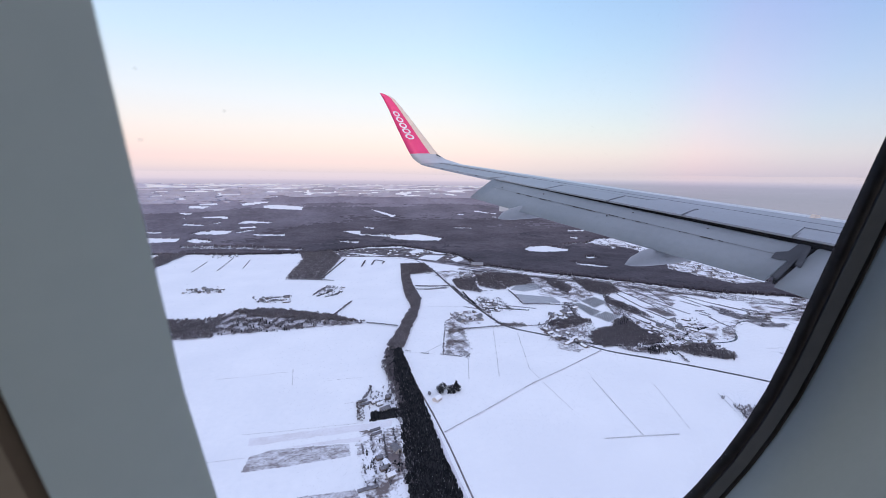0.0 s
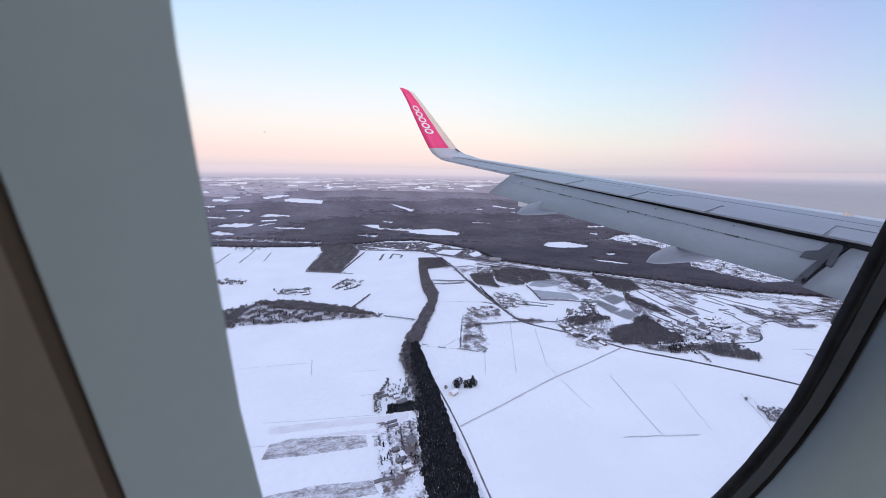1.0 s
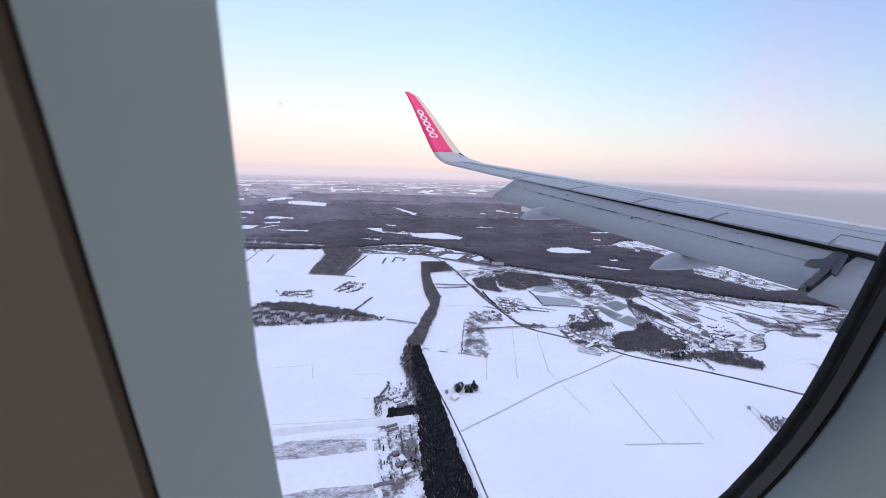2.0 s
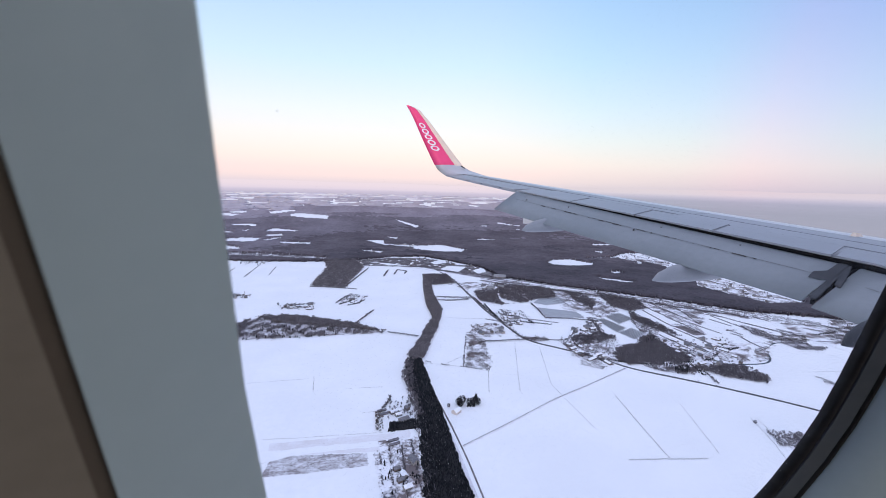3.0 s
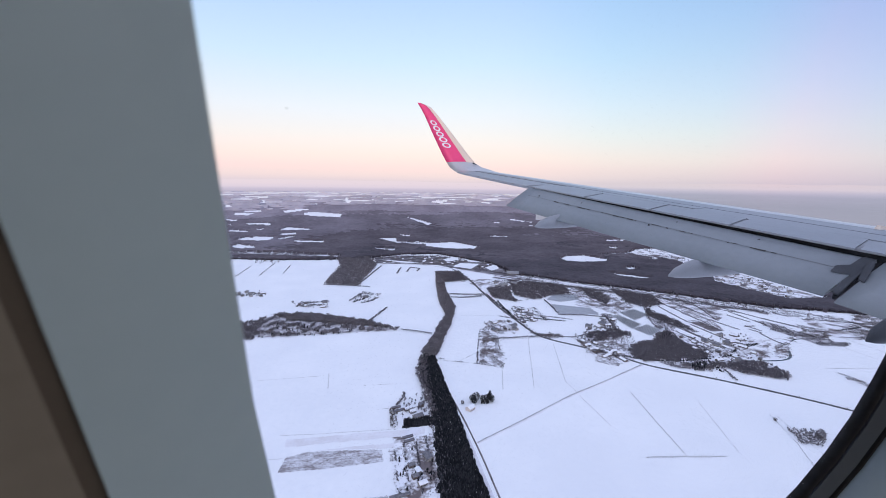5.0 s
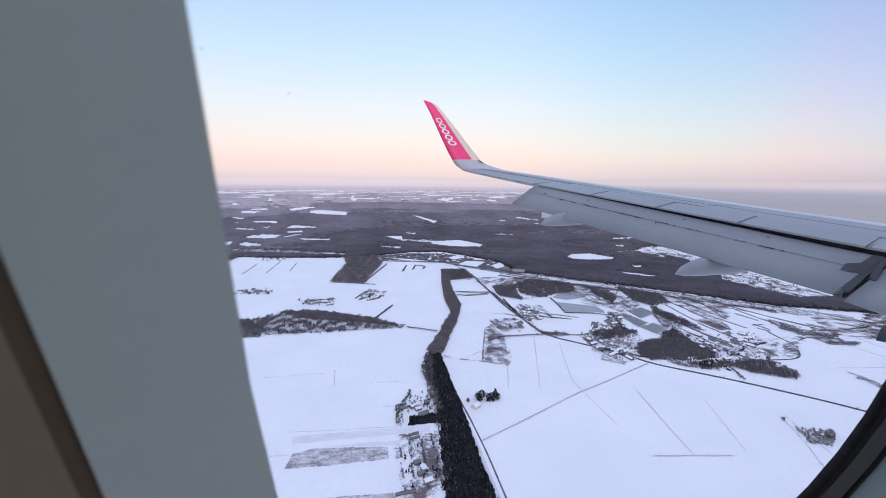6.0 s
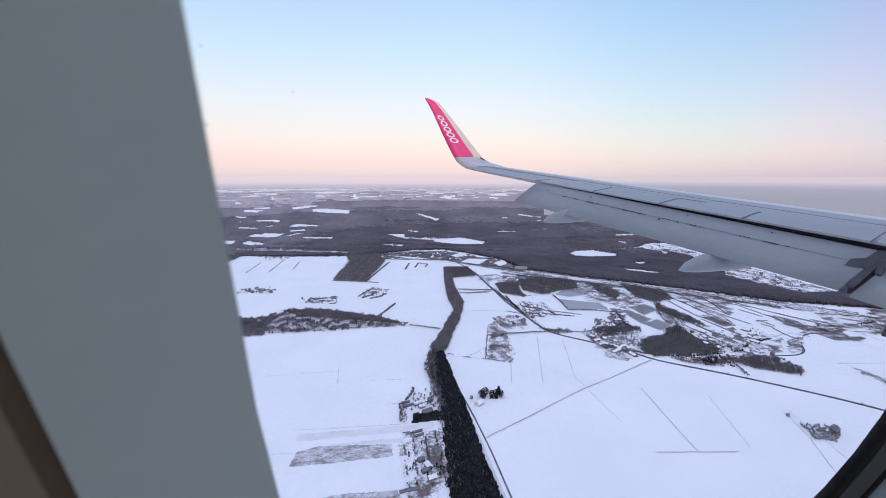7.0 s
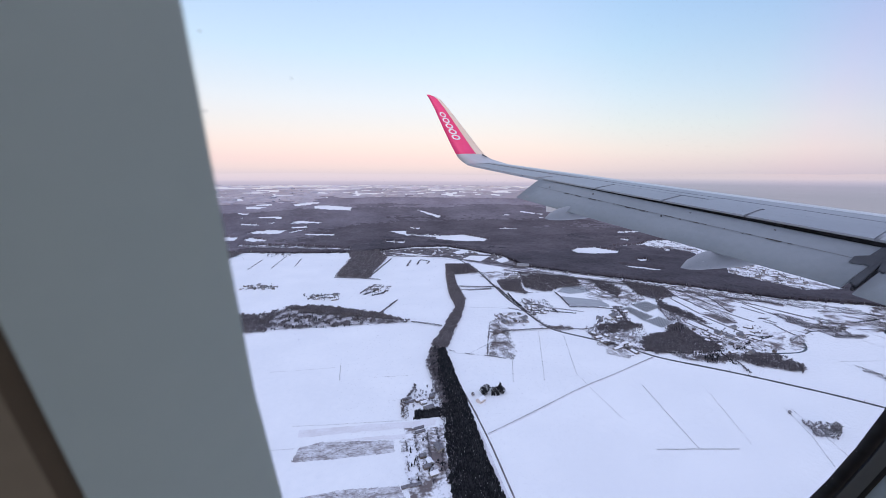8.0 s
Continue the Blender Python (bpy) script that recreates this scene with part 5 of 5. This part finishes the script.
def flap(name, y0, y1, aft0, aft1, drop, label):
    """A drooped flap behind the spoilers: rounded nose, thin trailing edge."""
    ys = np.linspace(y0, y1, 12)
    prof = [(0.10, -0.10), (0.06, -0.02), (-0.08, 0.0), (-0.3, -0.21), (-0.65, -0.595), (-1.0, -1.0), (-0.99, -1.03), (-0.6, -0.70), (-0.2, -0.39), (0.05, -0.28)]
    v = []
    for y in ys:
        aft = aft0 + (aft1 - aft0) * (y - y0) / (y1 - y0)
        for a, k in prof:
            v.append((TE_X(y) + a * aft, y, TE_Z(y) - sink(y) + k * drop))
    f = grid_faces(len(ys), len(prof), True) + [tuple(reversed(range(len(prof)))), tuple(range((len(ys) - 1) * len(prof), len(ys) * len(prof)))]
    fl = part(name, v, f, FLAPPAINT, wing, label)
    fl.data.polygons.foreach_set("use_smooth", [len(p.vertices) == 4 for p in fl.data.polygons])
    # grimy broken seam across the flap's back
    rng = np.random.default_rng(6)

    def stripe(ya, yb, thick, material, up):
        sv = []
        for yy in np.linspace(ya, yb, 5):
            aft = aft0 + (aft1 - aft0) * (yy - y0) / (y1 - y0)
            for a in (-0.42, -0.42 - thick):
                k = np.interp(-a, [0.3, 0.65, 1.0], [-0.21, -0.595, -1.0])
                sv.append((TE_X(yy) + a * aft, yy, TE_Z(yy) - sink(yy) + k * drop + up))
        part("seam_mark", sv, grid_faces(5, 2), material, fl)

    stripe(y0 + 0.1, y1 - 0.25, 0.008, SEAM, 0.008)
    y = y0 + 0.9
    while y < y1 - 0.5:
        ln = 0.02 + 0.2 * rng.random() ** 2.5
        stripe(y, y + ln, rng.uniform(0.012, 0.03), RUST, 0.011)
        y += ln + 0.03 + 0.35 * rng.random() ** 2 + (0.7 if rng.random() < 0.12 else 0)
    return fl


flap("outer_flap", 4.35, 10.95, 0.92, 0.72, 0.48, "drooped outer flap with dark seam marks")
flap("inner_flap", 0.2, 4.21, 1.0, 0.95, 0.52, "drooped inner flap")
# the black cove between spoilers and flap
cv = []
for y in np.linspace(0.2, 10.9, 14):
    cv += [(TE_X(y) + 0.45, y, TE_Z(y) - 0.05), (TE_X(y) + 0.02, y, TE_Z(y) - 0.03), (TE_X(y) + 0.12, y, TE_Z(y) - 0.42)]
part("flap_cove", cv, grid_faces(14, 3), GAP, wing, "black gap in front of the flap")


def fairing(y, x0, x1, z0, z1, half, tall, label):
    """A canoe-shaped flap track fairing, pointed aft."""
    v = []
    n, m = 22, 14
    for i in range(n):
        u = i / (n - 1)
        s = max(0.02, float(np.interp(u, [0, 0.02, 0.06, 0.14, 0.4, 1], [0.05, 0.26, 0.46, 0.68, 1, 1])) * (1 - max(0.0, (u - 0.55) / 0.45) ** 2))
        x, z = x0 + (x1 - x0) * u, z0 - 0.05 + (z1 - z0) * u ** 1.6 * 0.7 + tall * s * 0.6
        for j in range(m):
            q = math.tau * j / m
            v.append((x, y + half * s * math.cos(q), z + tall * s * math.sin(q)))
    f = grid_faces(n, m, True) + [tuple(reversed(range(m))), tuple(range((n - 1) * m, n * m))]
    # the inboard fairing is dark grey: underwing shade put into its colour
    part("flap_track_fairing", v, f, WINGPAINT if y > 5 else TRACKGREY, wing, label, True)


fairing(6.05, 5.62, 8.6, -1.47, -1.14, 0.17, 0.22, "pointed flap track fairing")
fairing(9.3, 4.72, 7.0, -0.94, -0.60, 0.15, 0.2, "pointed flap track fairing")
fairing(3.45, 6.1, 9.0, -1.72, -1.4, 0.18, 0.24, "pointed flap track fairing")
# dark track and hinge plates between the two flaps


def flap_spot(y, a, up, aft=0.92, drop=0.48):
    k = np.interp(-a, [0.0, 0.08, 0.3, 0.65, 1.0], [0.0, 0.0, -0.21, -0.595, -1.0])
    return (TE_X(y) + a * aft, y, TE_Z(y) - sink(y) + k * drop + up)


def flap_sheet(name, corners, up, material, label):
    """A thin fitting that follows the flap's back, inside a polygon of span and chord share."""
    ys, cs = np.linspace(min(c[0] for c in corners), max(c[0] for c in corners), 34), np.linspace(min(c[1] for c in corners), max(c[1] for c in corners), 34)
    spots = np.array([(y, a) for y in ys for a in cs])
    ok = inside(spots, corners)
    v = [flap_spot(y, a, up) for y, a in spots] + [flap_spot(y, a, up - 0.02) for y, a in spots]
    n = len(spots)
    f = [q for q in grid_faces(34, 34) if all(ok[k] for k in q)]
    f += [tuple(k + n for k in reversed(q)) for q in f]
    part(name, v, f, material, wing, label)


flap_sheet("hinge_plate", [(4.54, -0.55), (4.56, -0.38), (4.45, -0.31), (4.44, -0.02), (4.33, -0.02), (4.30, -0.54), (4.36, -0.53)], 0.014, TRACKGREY, "dark grey hinge plate")
flap_sheet("hinge_plate", [(4.31, -0.02), (4.24, -0.22), (4.14, -0.60), (4.23, -0.57), (4.31, -0.30)], 0.018, TRACKGREY, "dark grey hinge plate")
flap_sheet("track_cover", [(4.36, -0.02), (4.30, -0.02), (4.23, -0.94), (4.33, -0.90)], 0.008, TRACKGREY, "dark slot over the flap track")
v = []
for a in np.linspace(0.1, -0.90, 7):
    x, yy, z = flap_spot(4.28, min(a, 0.0), -0.03)
    x += max(a, 0)
    v += [(x, 4.26, z), (x, 4.30, z), (x, 4.30, z - 0.06), (x, 4.26, z - 0.06)]
part("flap_track", v, grid_faces(7, 4, True) + [(0, 1, 2, 3), (27, 26, 25, 24)], GAP, wing, "dark flap track arm")
# small dark drain marks on the flap
for y, a in ((5.62, -0.16), (6.95, -0.17), (7.3, -0.42), (9.1, -0.2), (10.3, -0.3)):
    flap_sheet("drain_mark", [(y, a), (y + 0.03, a - 0.005), (y + 0.025, a - 0.035), (y - 0.005, a - 0.03)], 0.008, RUST, "small dark drain mark")

# ---- winglet: a swept blade curving up from the wing's end ----
LINE = [(14.3, 4.31, 5.90, TE_Z(14.3) - 0.02, 0.13), (14.5, 4.29, 5.80, TE_Z(14.5), 0.12), (14.72, 4.27, 5.70, 0.46, 0.11), (14.98, 4.22, 5.45, 0.56, 0.10), (15.14, 4.15, 5.2, 0.73, 0.095), (15.22, 4.02, 4.98, 1.0, 0.09),
        (15.36, 3.75, 4.52, 1.6, 0.075), (15.5, 3.45, 3.97, 2.3, 0.06), (15.575, 3.29, 3.69, 2.62, 0.05), (15.592, 3.235, 3.53, 2.71, 0.04), (15.605, 3.19, 3.31, 2.775, 0.02)]
BLADE = [(0.0, 0.0), (0.3, 0.5), (0.6, 0.6), (0.85, 0.42), (0.96, 0.2), (1.0, 0.0), (0.96, -0.2), (0.7, -0.5), (0.3, -0.4)]


def blade_rows(rows):
    out = []
    for i, (y, x0, x1, z, th) in enumerate(rows):
        j0, j1 = max(0, i - 1), min(len(rows) - 1, i + 1)
        t = Vector((0, rows[j1][0] - rows[j0][0], rows[j1][3] - rows[j0][3])).normalized()
        nrm = Vector((0, -t.z, t.y))
        for c, k in BLADE:
            out.append(tuple(Vector((x0 + c * (x1 - x0), y, z)) + nrm * (k * th)))
    return out


winglet = part("winglet", blade_rows(LINE[:5]), grid_faces(5, len(BLADE), True), TIPPAINT, wing, "pale grey curved wingtip root", True)
upper = part("winglet_blade", blade_rows(LINE[4:]), grid_faces(len(LINE) - 4, len(BLADE), True), MAGENTA, winglet, "magenta blade of the winglet", True)
rows = LINE[4:]
lead = []
for y, x0, x1, z, th in rows:
    for c, k in ((0.70, 0.60), (0.86, 0.46), (0.96, 0.22), (1.01, 0.0), (0.97, -0.25)):
        lead.append((x0 + c * (x1 - x0), y - (k * th + 0.004), z + k * th * 0.2))
part("winglet_edge", lead, grid_faces(len(rows), 5), CREAM, winglet, "pale leading edge of the winglet", True)


def ring_mark(u, c0, w, h):
    """A plain white ring on the blade: u: share of its height, c0: share of its chord, at the ring's middle."""
    rr = np.array(rows)
    s = (rr[:, 3] - rr[0, 3]) / (rr[-1, 3] - rr[0, 3])
    at = lambda q, k: np.interp(q, s, rr[:, k])
    v = []
    for size in (1.0, 0.58):
        for q in np.linspace(0, math.tau, 15)[:-1]:
            uu, c = u + h * size * math.sin(q), c0 + w * size * math.cos(q)
            x0, x1 = at(uu, 1), at(uu, 2)
            v.append((x0 + c * (x1 - x0), at(uu, 0) - 0.62 * at(uu, 4) - 0.012, at(uu, 3)))
    part("white_mark", v, grid_faces(2, 14, True), WHITE, winglet)


for k in range(5):
    ring_mark(0.29 + 0.094 * k, 0.345 - 0.005 * k, 0.185, 0.045)
# dark position light at the foot of the blade's leading edge, and wicks along the aileron
part("position_light", [(5.17 + 0.55 * (x - 5.17), 15.03 + 0.55 * (y - 15.09), 0.69 + 0.55 * (z - 0.67)) for x, y, z in ((5.02, 15.12, 0.70), (5.16, 15.09, 0.645), (5.30, 15.02, 0.575), (5.34, 15.04, 0.60), (5.20, 15.13, 0.70), (5.06, 15.16, 0.775), (5.1, 15.07, 0.70), (5.22, 15.03, 0.635))],
     [(0, 1, 7, 6), (1, 2, 7), (2, 3, 7), (3, 4, 6, 7), (4, 5, 0, 6), (0, 5, 4, 1), (1, 4, 3, 2)], TRACKGREY, winglet, "dark glass position light")
for y in (11.6, 12.4, 13.1, 13.8):
    x, z = TE_X(y), TE_Z(y)
    part("static_wick", [(x + 0.02, y - 0.007, z + 0.008), (x + 0.02, y + 0.007, z + 0.008), (x - 0.09, y + 0.005, z), (x - 0.09, y - 0.005, z), (x + 0.02, y, z - 0.016), (x - 0.09, y, z - 0.01)],
         [(0, 1, 2, 3), (0, 4, 1), (3, 2, 5), (0, 3, 5, 4), (1, 4, 5, 2)], GAP, wing, "short dark static wick")

# ---- the cabin window ----
LEAN, LIP_LEAN, BOW = radians(13.42), radians(22.99), 0.527
JOINT_LEAN, JOINT_BOW = radians(18.96), 0.03
NO = 72


def on_wall(a, b, d, lean=LEAN):
    """A place by the window: a along the cabin, b up the leaning wall, d outwards."""
    return (a, d - b * math.sin(lean), b * math.cos(lean))


def outline(l, r, b, t, rad, bow=0.0):
    """A rounded rectangle of NO points, from the middle of its fore side; bow: its aft side's roundness."""
    w, h = r - l - 2 * rad, t - b - 2 * rad
    pts = []
    for cx, cy, q0, (sx, sy) in ((r - rad, t - rad, 0, (-w, 0)), (l + rad, t - rad, 90, (0, -h)), (l + rad, b + rad, 180, (w, 0)), (r - rad, b + rad, 270, (0, h))):
        for k in range(12):
            q = radians(q0 + 90 * k / 11)
            pts.append((cx + rad * math.cos(q), cy + rad * math.sin(q)))
        ex, ey = pts[-1]
        for k in range(1, 7):
            pts.append((ex + sx * k / 7, ey + sy * k / 7))
    return [(a + bow * c * c * (1 - (a - l) / (r - l)), c) for a, c in pts]


def rings_mesh(specs):
    """A band through rounded rectangles: left, right, bottom, top, radius, depth, and how far each leans as the lip (0 to 1) or as the joint (to 2)."""
    v = []
    for l, r, bt, t, rad, d, *lip in specs:
        k = lip[0] if lip else 0.0
        lean, bow = np.interp(k, [0, 1, 2], [LEAN, LIP_LEAN, JOINT_LEAN]), np.interp(k, [0, 1, 2], [0, BOW, JOINT_BOW])
        v += [on_wall(a, b, d, lean) for a, b in outline(l, r, bt, t, rad, bow)]
    return v, grid_faces(len(specs), NO, True)


window = obj("window_1", None, label="rounded cabin window with black rubber seal", category="aircraft window", kind="structure")
window.location = (0, 0, ALT)
GL, GR, GBT, GT, GRAD, GD = -0.066, 0.2169, -0.2128, 0.18, 0.1391, 0.0994


def grown(g, d, dr=0.0):
    return (GL - g, GR + g, GBT - g, GT + g, GRAD + g + dr, GD + d)


seal = part("seal", *rings_mesh([grown(0.0020, 0.0022), grown(0.0020, -0.0010), grown(0.0028, -0.0022), grown(0.0040, -0.0030), grown(0.0044, -0.0028), grown(0.0044, 0.001)]), RUBBER, window, "black rubber seal", True)
part("inner_ring", *rings_mesh([grown(0.0042, -0.0018), grown(0.0046, -0.0036), grown(0.0103, -0.0066), grown(0.0106, -0.0058)]), FRAMEGREY, window, "dark grey ring")
part("outer_seal", *rings_mesh([grown(0.0103, -0.0060), grown(0.0106, -0.0074), grown(0.0112, -0.0082), grown(0.0119, -0.0080)]), RUBBER, window, "thin black gasket", True)
pane_o = outline(GL - 0.005, GR + 0.005, GBT - 0.005, GT + 0.005, GRAD + 0.005)
pv = [on_wall(a, b, d) for d in (GD + 0.0006, GD + 0.0031) for a, b in pane_o]
pane = part("pane", pv, [tuple(range(NO)), tuple(reversed(range(NO, 2 * NO)))] + [tuple(reversed(q)) for q in grid_faces(2, NO, True)], GLASS, window)
pane.visible_shadow = False
for a, b, r in ((-0.0223, 0.0293, 0.0005), (-0.0076, 0.0224, 0.0004), (-0.0233, 0.0160, 0.0006)):
    part("droplet_mark", [on_wall(a + r * math.cos(q), b + 0.7 * r * math.sin(q), GD) for q in np.linspace(0, math.tau, 9)[:-1]], [tuple(range(8))], DUST, window)

# the reveal, its lip and the sidewall panel round it
LIP = (-0.0086, 0.332, -0.327, 0.25, 0.14, 0.0388, 1)
reveal = obj("window_reveal", None, label="moulded light grey plastic reveal round the cabin window", category="window reveal", kind="structure")
reveal.location = (0, 0, ALT)
part("reveal", *rings_mesh([grown(0.0116, -0.0076), grown(0.0138, -0.0120), grown(0.023, -0.021), (-0.094, 0.275, -0.270, 0.220, 0.165, 0.066, 0.3), (-0.07, 0.305, -0.300, 0.235, 0.156, 0.052, 0.7),
                            (-0.018, 0.325, -0.320, 0.245, 0.146, 0.0425, 0.95), LIP]), LINER, reveal, "", True)
crown = []
for k in range(7):
    u = k / 6
    g = 0.0103 * u + 0.0007 * math.sin(math.pi * u)
    crown.append((-0.0086 - g, 0.332 + g, -0.327 - g, 0.25 + g, 0.14 + g, 0.0388 - 0.0075 * u - 0.0012 * math.sin(math.pi * u), 1 + u))
part("lip", *rings_mesh(crown), LINER, reveal, "rounded grey lip", True)
EDGE_W = [(-0.0189 - g, 0.3423 + g, -0.3373 - g, 0.2603 + g, 0.1503 + g, d, 2) for g, d in ((0, 0.0313), (0.0004, 0.0338), (0.0007, 0.0342), (0.0010, 0.0330), (0.0013, 0.0308))]
part("joint", *rings_mesh(EDGE_W), JOINT, reveal, "dark joint", True)
wall = obj("wall_port", None, label="warm grey cabin sidewall panel", category="wall", kind="structure")
wall.location = (0, 0, ALT)
o0 = outline(*EDGE_W[-1][:5], JOINT_BOW)
big = []
for a, b in o0:
    da, db = a - 0.15, b + 0.02
    k = min(1.58 / abs(da) if abs(da) > 1e-6 else 99, (0.72 if db > 0 else 0.48) / abs(db) if abs(db) > 1e-6 else 99)
    big.append((0.15 + da * k, -0.02 + db * k))
mid = [(0.15 + (a - 0.15) * 1.1, -0.02 + (b + 0.02) * 1.1) for a, b in o0]
wv = [on_wall(a, b, 0.0308, JOINT_LEAN) for a, b in o0] + [on_wall(a, b, 0.028, JOINT_LEAN * 0.95) for a, b in mid] + [on_wall(a, b, 0.026) for a, b in big] + [on_wall(a, b, 0.05) for a, b in big]
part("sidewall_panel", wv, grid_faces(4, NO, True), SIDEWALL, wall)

# the rest of the cabin, unseen, closed round the seat; end partitions are added
TOP_Y, TOP_Z = on_wall(0, 0.69, 0.03)[1:]
LOW_Y, LOW_Z = on_wall(0, -0.5, 0.03)[1:]


def plate(name, data, material, label, category):
    ob = obj(name, mesh_of(name, data[0], data[1], material), label=label, category=category, kind="structure")
    ob.location = (0, 0, ALT)
    return ob


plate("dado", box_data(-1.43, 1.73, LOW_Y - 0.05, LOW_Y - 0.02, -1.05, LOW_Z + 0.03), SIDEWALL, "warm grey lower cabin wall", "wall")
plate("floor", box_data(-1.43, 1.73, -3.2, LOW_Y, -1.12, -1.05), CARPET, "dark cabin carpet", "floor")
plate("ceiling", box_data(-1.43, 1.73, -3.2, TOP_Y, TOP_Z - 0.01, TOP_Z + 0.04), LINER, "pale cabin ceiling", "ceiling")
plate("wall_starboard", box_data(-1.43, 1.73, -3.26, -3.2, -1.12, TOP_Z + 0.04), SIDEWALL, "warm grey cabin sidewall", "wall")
side = [(-3.26, -1.12), (LOW_Y - 0.03, -1.12), (LOW_Y - 0.03, LOW_Z + 0.03), on_wall(0, 0.0, 0.03)[1:], (TOP_Y, TOP_Z), (TOP_Y, TOP_Z + 0.04), (-3.26, TOP_Z + 0.04)]


def partition(x0, x1):
    n = len(side)
    return [(x, y, z) for x in (x0, x1) for y, z in side], [tuple(range(n)), tuple(reversed(range(n, 2 * n)))] + [(k + n, (k + 1) % n + n, (k + 1) % n, k) for k in range(n)]


plate("wall_aft", partition(-1.49, -1.43), SIDEWALL, "unseen end wall added to close the cabin", "wall")
plate("wall_fore", partition(1.73, 1.79), SIDEWALL, "unseen end wall added to close the cabin", "wall")
# unseen fill lamp, added to brighten the reveal and sidewall
lamp = new("cabin_fill", bpy.data.lights.new("cabin_fill", "AREA"))
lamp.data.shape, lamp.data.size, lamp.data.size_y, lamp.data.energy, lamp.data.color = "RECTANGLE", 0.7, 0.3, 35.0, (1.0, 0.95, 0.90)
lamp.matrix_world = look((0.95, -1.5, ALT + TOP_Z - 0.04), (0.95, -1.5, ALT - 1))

# outer skin of the fuselage, open at the window
xs = [-8, -4, -1.5, -0.5, -0.13, 0.55, 1.0, 2.5, 5, 8, 11, 14, 16]
qs = list(np.linspace(radians(22), radians(370 - 25), 40)) + [radians(a) for a in (356.5, 366, 373.5, 380)]
qs = sorted(qs)
fv = [(x, -2.05 + 2.3 * math.cos(q), -0.52 + 2.3 * math.sin(q)) for x in xs for q in qs]
nq = len(qs)
ff = []
for i in range(len(xs) - 1):
    for j in range(nq):
        z0, z1 = sorted((math.sin(qs[j]) * 2.3 - 0.52, math.sin(qs[(j + 1) % nq]) * 2.3 - 0.52))
        if abs(xs[i] + 0.13) < 0.01 and math.cos(qs[j]) > 0.8 and z1 > -0.33 and z0 < 0.22:
            continue
        ff.append((i * nq + j, (i + 1) * nq + j, (i + 1) * nq + (j + 1) % nq, i * nq + (j + 1) % nq))
fus = plate("fuselage", (fv, ff), SKIN, "white airliner fuselage skin", "aircraft fuselage")
